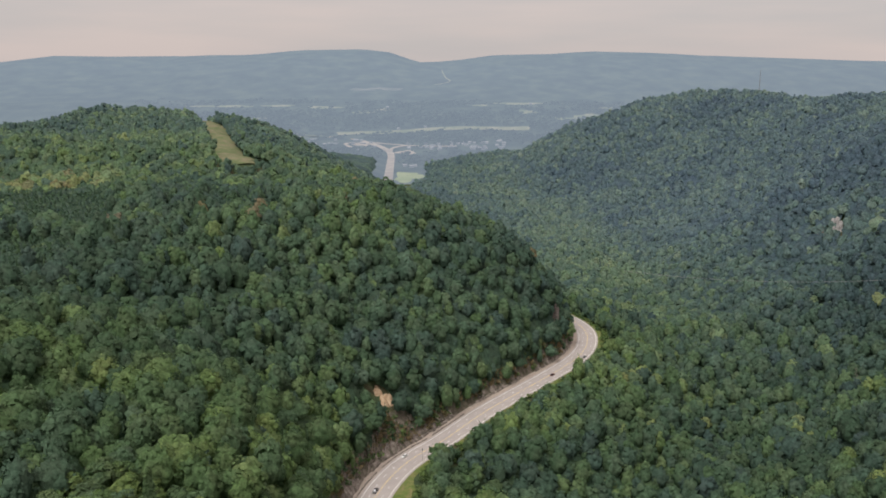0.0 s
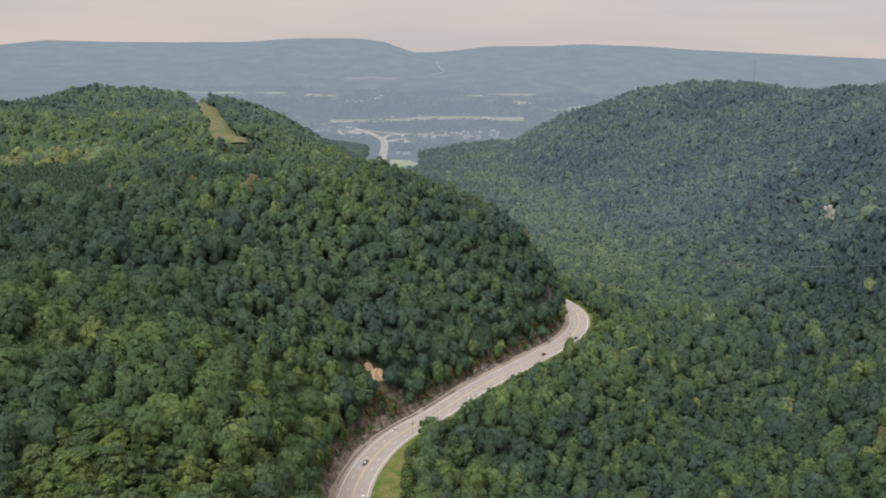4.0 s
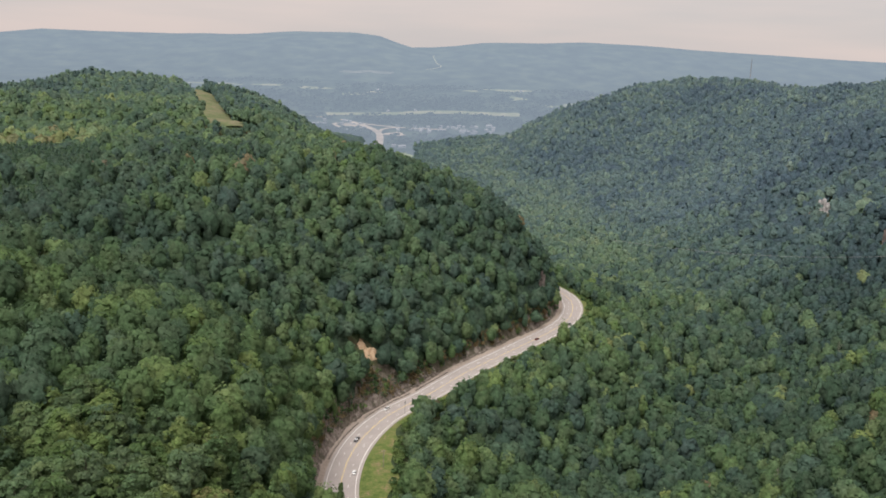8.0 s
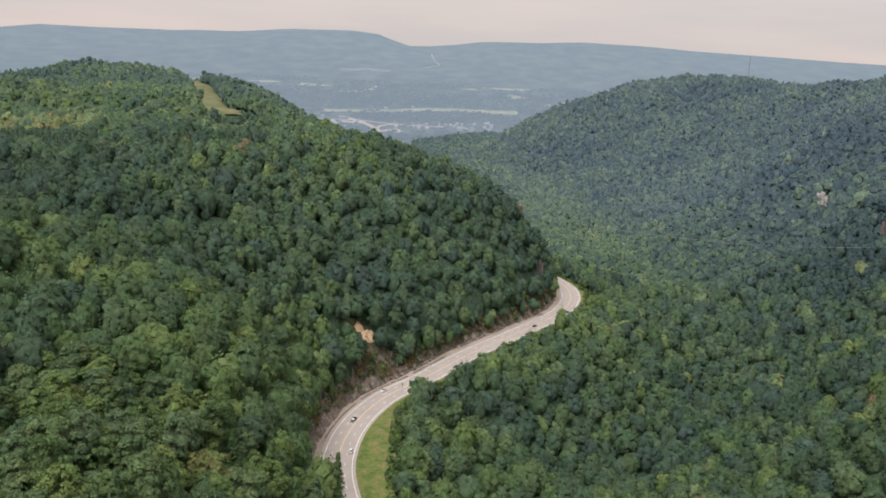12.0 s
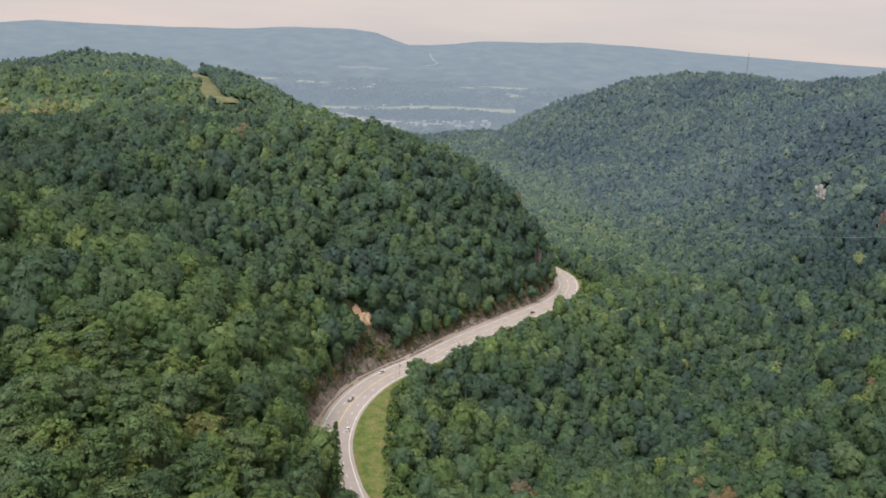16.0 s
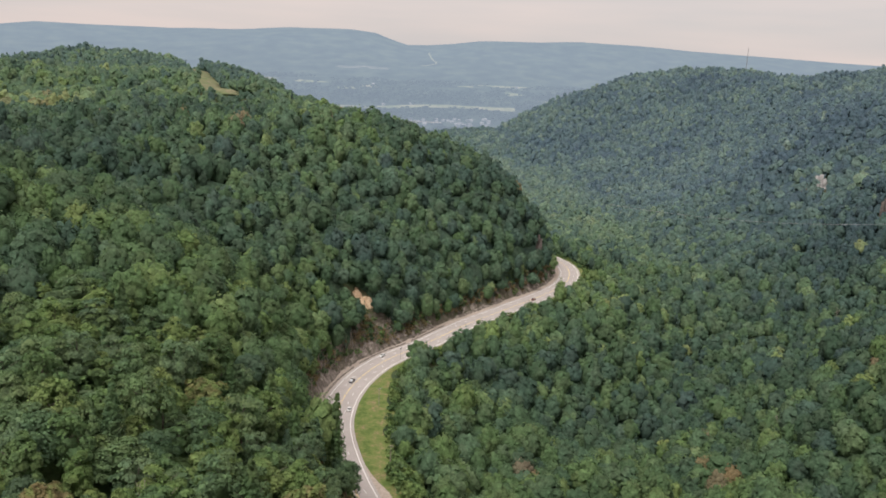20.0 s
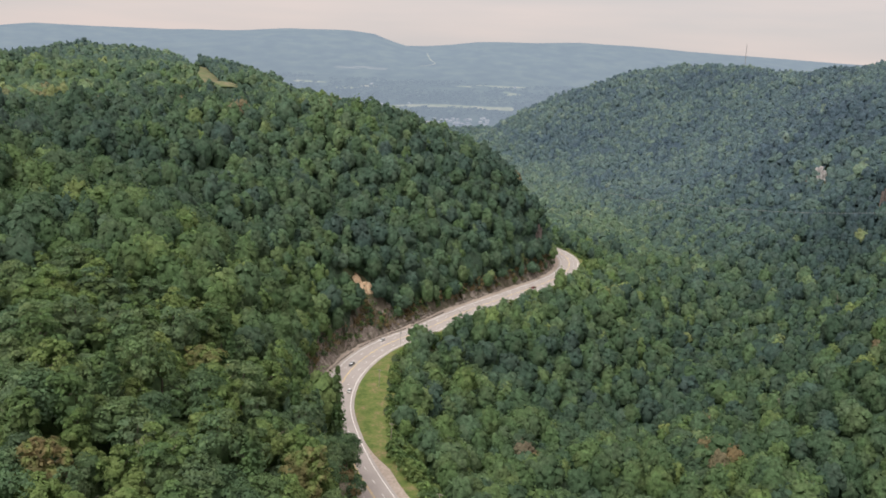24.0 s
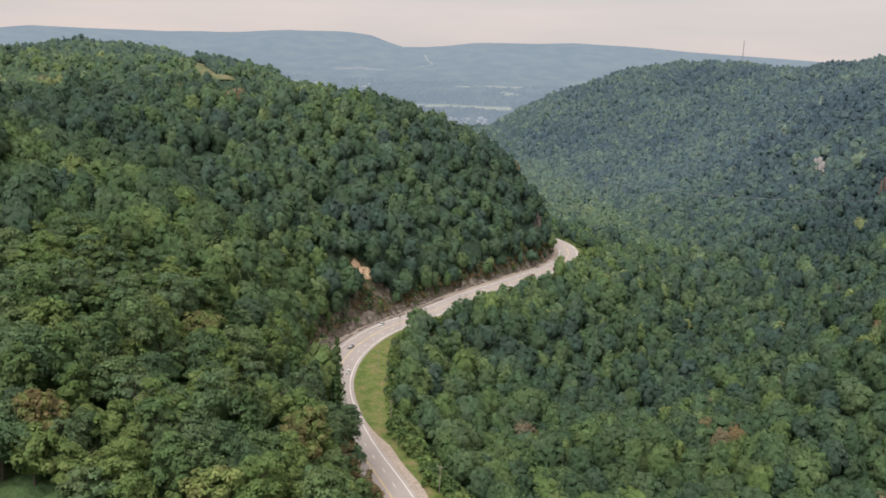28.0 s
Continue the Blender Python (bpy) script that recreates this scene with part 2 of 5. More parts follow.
# ---- meshes from arrays ----
def solid(name, verts, faces, smooth=True):
    """A mesh from arrays, all of whose faces have the same number of corners."""
    me = bpy.data.meshes.new(name)
    n, k = faces.shape
    me.vertices.add(len(verts))
    me.vertices.foreach_set("co", np.asarray(verts, np.float32).ravel())
    me.loops.add(n * k)
    me.loops.foreach_set("vertex_index", faces.astype(np.int32).ravel())
    me.polygons.add(n)
    me.polygons.foreach_set("loop_start", np.arange(0, n * k, k, dtype=np.int32))
    me.polygons.foreach_set("use_smooth", np.full(n, smooth))
    me.update(calc_edges=True)
    return me


def grid_faces(rows, cols):
    i = (np.arange(rows - 1)[:, None] * cols + np.arange(cols - 1)[None]).ravel()
    return np.stack([i, i + 1, i + cols + 1, i + cols], 1)


def part(name, data, material, parent=None, label="", at=None):
    """One mesh object, from a mesh or a bmesh, under its thing."""
    if isinstance(data, bmesh.types.BMesh):
        me = bpy.data.meshes.new(name)
        data.to_mesh(me)
        data.free()
        data = me
    if material and not data.materials:
        data.materials.append(material)
    ob = new(name, data)
    if parent:
        ob.parent = parent
    if at is not None:
        ob.matrix_basis = at
    if label:
        ob["label"] = label
    return ob


def steps(points):
    """Numbers from (start, step) pairs up to the last start."""
    made = []
    for (a, s), (b, _) in zip(points[:-1], points[1:]):
        made += list(np.arange(a, b, s))
    return np.array(made + [points[-1][0]])


def offset_line(line, off):
    """A line beside another, off metres to its right."""
    t = np.gradient(line, axis=0)
    t /= np.linalg.norm(t, axis=1, keepdims=True)
    return line + np.stack([t[:, 1], -t[:, 0]], 1) * np.reshape(off, (-1, 1))


def ribbon(name, line, offs, lifts, level=None, depth=0.0):
    """A strip along a line: one row of points for each offset; it lies on the land, or at the level of the line."""
    rows = []
    for off, lift in zip(offs, lifts):
        p = offset_line(line, np.broadcast_to(off, len(line)))
        z = (land(p[:, 0], p[:, 1]) if level is None else level) + lift
        rows.append(np.column_stack([p, z]))
    verts = np.stack(rows, 1).reshape(-1, 3)
    return solid(name, verts, grid_faces(len(line), len(offs)))


def slab(bm, size, at=(0, 0, 0), turn=0.0, bevel=0.0, taper=1.0):
    """A block, bevelled and drawn in towards its top, added to a bmesh."""
    made = bmesh.ops.create_cube(bm, size=1.0)["verts"]
    for v in made:
        k = taper if v.co.z > 0 else 1.0
        v.co = Vector((v.co.x * size[0] * k, v.co.y * size[1] * k, v.co.z * size[2]))
    if bevel:
        edges = list({e for v in made for e in v.link_edges})
        made = list({v for f in bmesh.ops.bevel(bm, geom=edges, offset=bevel, segments=2, affect="EDGES")["faces"] for v in f.verts} | {v for v in made if v.is_valid})
    bmesh.ops.transform(bm, matrix=Matrix.Translation(at) @ Matrix.Rotation(turn, 4, "Z"), verts=made)
    return bm


def tube(bm, a, b, ra, rb, sides=6):
    """A tapered round bar from a to b."""
    a, b = Vector(a), Vector(b)
    made = bmesh.ops.create_cone(bm, segments=sides, radius1=ra, radius2=rb, depth=(b - a).length, cap_ends=True)["verts"]
    turn = (b - a).to_track_quat("Z", "Y").to_matrix().to_4x4()
    bmesh.ops.transform(bm, matrix=Matrix.Translation((a + b) / 2) @ turn, verts=made)
    return bm


# ---- ground ----
soil = Shader("forest_floor", 0.95, 0.05)
soil.colour(soil.ramp(soil.noise(0.09, 6), [(0.38, (0.045, 0.065, 0.034)), (0.5, (0.065, 0.090, 0.042)), (0.6, (0.080, 0.078, 0.045))]))
soil.bump(soil.noise(0.5, 5), 0.6, 0.6)

# The valley and the long ridge beyond it, seen through miles of bright air: a backdrop that glows, its haze put in as
# emission.
def haze_glow(name, stops, scale, near=0.74, spread=0.028):
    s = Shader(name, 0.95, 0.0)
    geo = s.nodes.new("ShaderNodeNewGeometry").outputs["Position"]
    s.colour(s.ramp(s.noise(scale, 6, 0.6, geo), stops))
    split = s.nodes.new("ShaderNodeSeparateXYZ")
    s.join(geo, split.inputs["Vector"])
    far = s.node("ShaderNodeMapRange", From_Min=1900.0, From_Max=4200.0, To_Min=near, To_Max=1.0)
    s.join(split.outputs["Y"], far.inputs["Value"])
    # emission in the haze colour, stronger with distance
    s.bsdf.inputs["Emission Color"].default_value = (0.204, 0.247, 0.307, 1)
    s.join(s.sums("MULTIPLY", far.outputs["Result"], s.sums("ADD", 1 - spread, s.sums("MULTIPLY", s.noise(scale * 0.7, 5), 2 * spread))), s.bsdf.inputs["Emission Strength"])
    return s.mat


# fields, meadow and bare ground carry the same painted haze glow
DISTANCE = haze_glow("distant_woods", [(0.35, (0.012, 0.018, 0.016)), (0.5, (0.020, 0.029, 0.024)), (0.65, (0.034, 0.044, 0.032))], 0.012)
FIELD = haze_glow("distant_field", [(0.38, (0.065, 0.078, 0.045)), (0.5, (0.095, 0.10, 0.06)), (0.62, (0.13, 0.125, 0.085))], 0.02)
MEADOW = haze_glow("meadow", [(0.38, (0.135, 0.165, 0.085)), (0.62, (0.185, 0.205, 0.115))], 0.02, near=0.55)
FAINT = haze_glow("distant_clearing", [(0.38, (0.045, 0.050, 0.042)), (0.62, (0.075, 0.075, 0.065))], 0.02)
PALE = haze_glow("distant_bare_ground", [(0.35, (0.14, 0.115, 0.09)), (0.65, (0.21, 0.18, 0.145))], 0.03)

XS = steps([(-4400, 300), (-1400, 50), (-700, 20), (-320, 8), (420, 20), (900, 50), (1500, 300), (4500, 1)])
YS = steps([(-900, 60), (60, 8), (860, 16), (1500, 24), (2200, 50), (4960, 1)])
gx, gy = np.meshgrid(XS, YS)
gz = land(gx.ravel(), gy.ravel())
# the sheet dips behind the cut bank, which is built finer
cut_d = beside(ROAD_PLAN, gx.ravel(), gy.ravel())
gz = gz - 7.0 * ease(cut_d, -23, -19) * ease(cut_d, -5, -9) * ((gy.ravel() > 190) & (gy.ravel() < 860))
ground_mesh = solid("ground", np.column_stack([gx.ravel(), gy.ravel(), gz]), grid_faces(len(YS), len(XS)))
ground_mesh.materials.append(soil.mat)
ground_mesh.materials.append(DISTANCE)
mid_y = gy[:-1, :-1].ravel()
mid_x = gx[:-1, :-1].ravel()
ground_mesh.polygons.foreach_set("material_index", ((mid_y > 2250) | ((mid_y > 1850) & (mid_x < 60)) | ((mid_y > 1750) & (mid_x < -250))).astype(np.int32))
ground = tagged(new("ground", ground_mesh), "wooded land falling to a creek, with a wide valley beyond", "ground", kind="structure")

# ---- the highway ----
asphalt = Shader("worn_asphalt", 0.88, 0.25)
worn = asphalt.ramp(asphalt.noise(0.12, 5), [(0.3, (0.33, 0.30, 0.275)), (0.7, (0.42, 0.385, 0.355))])
asphalt.colour(asphalt.mix(asphalt.noise(1.7, 6), worn, (0.275, 0.25, 0.235), "MIX"))
asphalt.bump(asphalt.noise(14.0), 0.15, 0.02)
white_paint = plain("white_road_paint", (0.72, 0.70, 0.66), 0.7, 0.3, vary=0.15, scale=1.2)
yellow_paint = plain("yellow_road_paint", (0.62, 0.47, 0.22), 0.7, 0.3, vary=0.15, scale=1.2)
gravel = Shader("gravel", 0.95, 0.1)
gravel.colour(gravel.ramp(gravel.noise(0.8, 7, 0.7), [(0.3, (0.22, 0.185, 0.150)), (0.5, (0.33, 0.28, 0.235)), (0.7, (0.42, 0.37, 0.32))]))
gravel.bump(gravel.noise(6.0), 0.5, 0.08)
grass = Shader("mown_grass", 0.9, 0.1)
blades = grass.ramp(grass.noise(0.16, 6, 0.65), [(0.38, (0.075, 0.110, 0.030)), (0.47, (0.122, 0.155, 0.045)), (0.55, (0.175, 0.168, 0.068)), (0.63, (0.22, 0.170, 0.095))])
grass.colour(grass.mix(grass.ramp(grass.noise(0.9, 6, 0.7), [(0.42, (0, 0, 0)), (0.66, (1, 1, 1))]), blades, (0.085, 0.125, 0.035)))
grass.bump(grass.noise(3.0, 6), 0.7, 0.25)

LINE = smooth_line(ROAD, 5.0)
LINE = LINE[(LINE[:, 1] > -60)]
ROAD_Z = land(LINE[:, 0], LINE[:, 1])
HALF = 8.9


def strip(name, a, b, lift, pick=None, thick=0.25):
    """A slab along the highway between two offsets from its centre line, with closed sides."""
    pick = np.ones(len(LINE), bool) if pick is None else pick
    offs, lifts = [a, a, b, b], [lift - thick, lift, lift, lift - thick]
    rows = []
    for off, up in zip(offs, lifts):
        p = offset_line(LINE, np.full(len(LINE), float(off)))[pick]
        rows.append(np.column_stack([p, ROAD_Z[pick] + up]))
    verts = np.stack(rows, 1).reshape(-1, 3)
    return solid(name, verts, grid_faces(int(pick.sum()), 4), smooth=False)


road = part("road", strip("road", -HALF, HALF, 0.30, thick=0.6), asphalt.mat)
tagged(road, "pale worn four-lane highway curving round a wooded spur", "road", kind="structure")
PAINTED = (LINE[:, 1] > 230) & (LINE[:, 1] < 860)
for off in (-7.2, 7.2):
    part("edge_line", strip("edge_line", off - 0.14, off + 0.14, 0.308, PAINTED, 0.006), white_paint, road)
for off in (-0.22, 0.22):
    part("centre_line", strip("centre_line", off - 0.10, off + 0.10, 0.308, PAINTED, 0.006), yellow_paint, road)
arc = np.r_[0, np.cumsum(np.linalg.norm(np.diff(LINE, axis=0), axis=1))]
tangent = np.gradient(LINE, axis=0)
heading = np.unwrap(np.arctan2(tangent[:, 1], tangent[:, 0]))
first, last = arc[np.argmax(LINE[:, 1] > 240)], arc[np.argmax(LINE[:, 1] > 800)]
dash_bm = bmesh.new()
slab(dash_bm, (3.2, 0.20, 0.008))
dash_mesh = bpy.data.meshes.new("lane_dash")
dash_bm.to_mesh(dash_mesh)
dash_bm.free()
dash_mesh.materials.append(white_paint)


def road_spot(s, off, lift=0.30):
    """The pose of a thing on the highway: s metres along it, off metres to the right."""
    x, y, h = np.interp(s, arc, LINE[:, 0]), np.interp(s, arc, LINE[:, 1]), np.interp(s, arc, heading)
    z = np.interp(s, arc, ROAD_Z) + lift
    return Matrix.Translation((x + off * np.sin(h), y - off * np.cos(h), z)) @ Matrix.Rotation(h, 4, "Z")


for off in (-3.65, 3.65):
    for s in np.arange(first, last, 12.2):
        part("lane_dash", dash_mesh, None, road, at=road_spot(s, off, 0.309))

# shoulders, verge and the stony strip under the cut
SHOULDER = (LINE[:, 1] > 150) & (LINE[:, 1] < 870)
verge_y = LINE[SHOULDER][:, 1]
widen = 12 + 15 * np.exp(-(((verge_y - 410) / 55) ** 2)) + 4 * ease(verge_y, 300, 200) + 8.0 * np.exp(-(((verge_y - 325) / 45) ** 2)) + 6.0 * np.exp(-(((verge_y - 255) / 45) ** 2))
fine = LINE[SHOULDER]
grass_edge = np.where(verge_y < 520, widen + 2.5 * np.sin(verge_y / 7) - 1, 11.5 + 1.2 * np.sin(verge_y / 9) + 3 * ease(verge_y, 690, 740))
verge_mesh = ribbon("verge", fine, [8.6, 8.6 + (grass_edge - 8.6) * 0.3, 8.6 + (grass_edge - 8.6) * 0.65, grass_edge], [0.22, 0.35, 0.40, 0.25])
verge = tagged(part("verge", verge_mesh, grass.mat), "mown yellow-green grass verge beside the highway", "grass", kind="structure")
lay_by = fine[(verge_y > 270) & (verge_y < 352)]
u = np.linspace(0, 1, len(lay_by))
bay = 8.7 + 3.8 * np.clip(np.minimum(u * 8, (1 - u) * 3), 0, 1)
gravel_mesh = ribbon("gravel_shoulder", lay_by, [8.6, (8.6 + bay) / 2, bay + 0.3 * np.sin(lay_by[:, 1])], [0.30, 0.44, 0.42])
tagged(part("gravel_shoulder", gravel_mesh, gravel.mat), "pale gravel lay-by at the edge of the highway", "gravel", kind="structure")
inner = LINE[(LINE[:, 1] > 200) & (LINE[:, 1] < 850)]
talus = ribbon("stony_shoulder", inner, [-8.7, -10.0, -10.9, -12.2, -13.4], [0.28, 0.22, -0.05, 0.25, 0.5])
talus.flip_normals()
tagged(part("stony_shoulder", talus, gravel.mat), "stony earth shoulder with a shallow ditch below the cut", "gravel", kind="structure")

bank = Shader("brushy_bank", 0.95, 0.05)
bank.colour(bank.ramp(bank.noise(0.28, 7, 0.7), [(0.36, (0.070, 0.082, 0.042)), (0.46, (0.090, 0.084, 0.060)), (0.56, (0.130, 0.112, 0.088)), (0.68, (0.20, 0.175, 0.145))]))
bank.bump(bank.noise(0.8, 6), 0.9, 0.8)
bank_offs = np.arange(-13.2, -28.0, -1.8)
cut_bank = ribbon("cut_bank", inner, list(bank_offs), [0.45 + 0.35 * math.sin(3.0 * k) for k in range(len(bank_offs))])
cut_bank.flip_normals()
tagged(part("cut_bank", cut_bank, bank.mat), "steep brown bank of earth, broken rock and brush above the road", "bank", kind="structure")

# the blasted rock face above the road
rock = Shader("weathered_rock", 0.92, 0.15)
geo = rock.nodes.new("ShaderNodeNewGeometry").outputs["Position"]
flat = rock.nodes.new("ShaderNodeMapping")
flat.inputs["Scale"].default_value = (1.0, 1.0, 0.35)
rock.join(geo, flat.inputs["Vector"])
face = rock.ramp(rock.noise(0.35, 7, 0.65, flat.outputs["Vector"]), [(0.36, (0.085, 0.074, 0.062)), (0.46, (0.145, 0.125, 0.105)), (0.55, (0.215, 0.186, 0.158)), (0.64, (0.34, 0.30, 0.26))])
rock.colour(rock.mix(rock.ramp(rock.noise(0.11, 4), [(0.55, (0, 0, 0)), (0.72, (1, 1, 1))]), face, (0.075, 0.080, 0.045)))
rock.bump(rock.noise(1.1, 7), 0.9, 0.6)
ROCK = rock.mat


def rock_face(name, y0, y1, height, base_off=-12.0):
    """A jagged upright face along the inner side of the highway."""
    line = smooth_line(ROAD, 2.2)
    line = line[(line[:, 1] > y0) & (line[:, 1] < y1)]
    n, rows = len(line), 8
    u = np.linspace(0, 1, n)
    h = height * np.clip(np.minimum(u, 1 - u) * 7, 0.1, 1) * (0.75 + 0.35 * waves(line[:, 0], line[:, 1], 9.0, 2.0))
    pts = []
    for k in range(rows):
        w = k / (rows - 1)
        rough = 0.8 * waves(line[:, 0] + 11 * k, line[:, 1], 2.6, k * 1.3) + 0.5 * np.random.uniform(-1, 1, n)
        p = offset_line(line, base_off - 3.2 * w + rough * (0.3 + 0.7 * w))
        ledge = 0.5 * np.round(w * h * 0.7) / 0.7 + 0.5 * w * h
        pts.append(np.column_stack([p, land(p[:, 0], p[:, 1]) * 0 + 0.1 + ledge]))
    back = offset_line(line, np.full(n, base_off - 8.0))
    pts.append(np.column_stack([back, land(back[:, 0], back[:, 1]) - 0.5]))
    verts = np.stack(pts, 1).reshape(-1, 3)
    me = solid(name, verts, grid_faces(n, rows + 1), smooth=False)
    me.flip_normals()
    return tagged(part(name, me, ROCK), "weathered brown rock cutting beside the highway", "rock face", group="rock cuttings", kind="structure")


for k, (y0, y1, height) in enumerate([(225, 335, 16.0), (360, 470, 6.0), (466, 512, 5.5), (505, 560, 4.0), (556, 640, 3.5), (634, 735, 5.0), (728, 812, 8.0)]):
    rock_face("rock_cutting", y0, y1, height)


# ---- trees ----
def ball(rng, cuts):
    """A lumpy closed ball of quads, one metre in radius."""
    n = cuts + 1
    lin = np.linspace(-1, 1, n)
    verts, faces = [], []
    for axis in range(3):
        for sign in (-1, 1):
            a, b = np.meshgrid(lin, lin)
            p = np.zeros((n * n, 3))
            p[:, axis], p[:, (axis + 1) % 3], p[:, (axis + 2) % 3] = sign, a.ravel() * sign, b.ravel()
            f = grid_faces(n, n) + len(verts) * n * n
            verts.append(p)
            faces.append(f)
    v = np.vstack(verts)
    v /= np.linalg.norm(v, axis=1, keepdims=True)
    return v, np.vstack(faces)


def puff_shape():
    """A round tuft of twelve four-cornered faces, one metre in radius."""
    axes = [(s if k == 0 else 0, s if k == 1 else 0, s if k == 2 else 0) for k in range(3) for s in (-1, 1)]
    cube = [(a, b, c) for a in (-1, 1) for b in (-1, 1) for c in (-1, 1)]
    verts = np.array(axes + [tuple(q / math.sqrt(3) for q in p) for p in cube], float)
    faces = []
    for i in range(6):
        for j in range(i + 1, 6):
            if i // 2 == j // 2:
                continue
            shared = [6 + k for k, p in enumerate(cube) if np.dot(p, axes[i]) > 0 and np.dot(p, axes[j]) > 0]
            a, b, c, e = i, shared[0], j, shared[1]
            n = np.cross(verts[b] - verts[a], verts[c] - verts[a])
            faces.append((a, b, c, e) if n @ (verts[a] + verts[c]) > 0 else (a, e, c, b))
    return verts, np.array(faces)


PUFF_V, PUFF_F = puff_shape()


def sprays(rng, centres, outs, size):
    """Leaf sprays: small folded four-cornered blades at the given places, facing roughly outwards."""
    n = len(centres)
    nrm = outs + rng.normal(0, 0.45, (n, 3)) + (0, 0, 0.25)
    nrm /= np.linalg.norm(nrm, axis=1, keepdims=True)
    side = np.cross(nrm, rng.normal(0, 1, (n, 3)))
    side /= np.linalg.norm(side, axis=1, keepdims=True) + 1e-9
    up = np.cross(nrm, side)
    s = size * rng.uniform(0.6, 1.35, (n, 1))
    corners = []
    for k in range(4):
        ang = k * np.pi / 2 + rng.uniform(-0.45, 0.45, (n, 1))
        r = s * rng.uniform(0.45, 0.80, (n, 1))
        fold = (0.16 if k % 2 else -0.16) * s
        corners.append(centres + side * np.cos(ang) * r + up * np.sin(ang) * r + nrm * fold)
    v = np.stack(corners, 1).reshape(-1, 3)
    soft = 0.95 * outs + 0.40 * nrm + (0, 0, 0.36)
    return v, np.arange(4 * n).reshape(-1, 4), np.repeat(soft, 4, axis=0)


def broad_crown(rng, count, size, cuts, lobes=8, puffs=True, radius=5.0, low=5.0, high=16.0):
    """A broadleaf crown: leafy boughs of many sizes set over a dome, each a flattened tuft of leaf sprays with shade beneath it."""
    tall = high - low
    middle = np.array((0, 0, low + tall * 0.34))
    k = np.arange(lobes)
    up = 1 - (k + 0.5) / lobes * 1.22
    ang = k * 2.39996 + rng.uniform(-0.55, 0.55, lobes)
    flat = np.sqrt(np.maximum(0.02, 1 - up * up))
    far = rng.uniform(0.52, 0.86, lobes)
    stretch = 1 + 0.22 * np.sin(2 * ang + rng.uniform(0, 6)) + 0.12 * np.sin(3 * ang + rng.uniform(0, 6))
    spots = middle + np.column_stack([radius * flat * far * stretch * np.cos(ang), radius * flat * far * stretch * np.sin(ang), tall * 0.60 * up * far])
    radii = radius * rng.uniform(0.22, 0.52, lobes) * (14.0 / max(lobes, 6)) ** 0.33
    pick = rng.choice(lobes, count, p=radii**2 / (radii**2).sum())
    way = rng.normal(0, 1, (count, 3))
    way[:, 2] = np.abs(way[:, 2]) * np.where(rng.uniform(0, 1, count) < 0.86, 1, -0.5)
    way += 0.7 * (spots[pick] - middle) / radius
    way /= np.linalg.norm(way, axis=1, keepdims=True)
    centres = spots[pick] + way * (1, 1, 0.78) * (radii[pick] * rng.uniform(0.80, 1.10, count))[:, None]
    outs = 1.1 * way + 0.40 * (centres - middle) / radius
    v, f, nv = sprays(rng, centres, outs, size)
    parts_v, parts_f, parts_n, base = [v], [f], [nv], len(v)
    if puffs:
        for p, r in zip(spots, radii):
            spin = np.array(Euler(rng.uniform(0, 3, 3)).to_matrix())
            cv = PUFF_V @ spin.T
            parts_n.append(0.75 * cv + 0.45 * (cv * r + p - middle) / radius + (0, 0, 0.30))
            cv = cv * r * 0.92 * (1, 1, 0.8) * rng.uniform(0.80, 1.12, (len(cv), 1)) + p
            parts_v.append(cv)
            seen = cv[PUFF_F].mean(1)[:, 2] > p[2] - 0.30 * r
            parts_f.append(PUFF_F[seen] + base)
            base += len(cv)
    if cuts:
        cv, cf = ball(rng, max(1, cuts))
        parts_n.append(cv)
        cv = cv * (radius * 0.52, radius * 0.52, tall * 0.32) * rng.uniform(0.86, 1.12, (len(cv), 1)) + middle
        parts_v.append(cv)
        parts_f.append(cf + base)
    return np.vstack(parts_v), np.vstack(parts_f), np.vstack(parts_n)


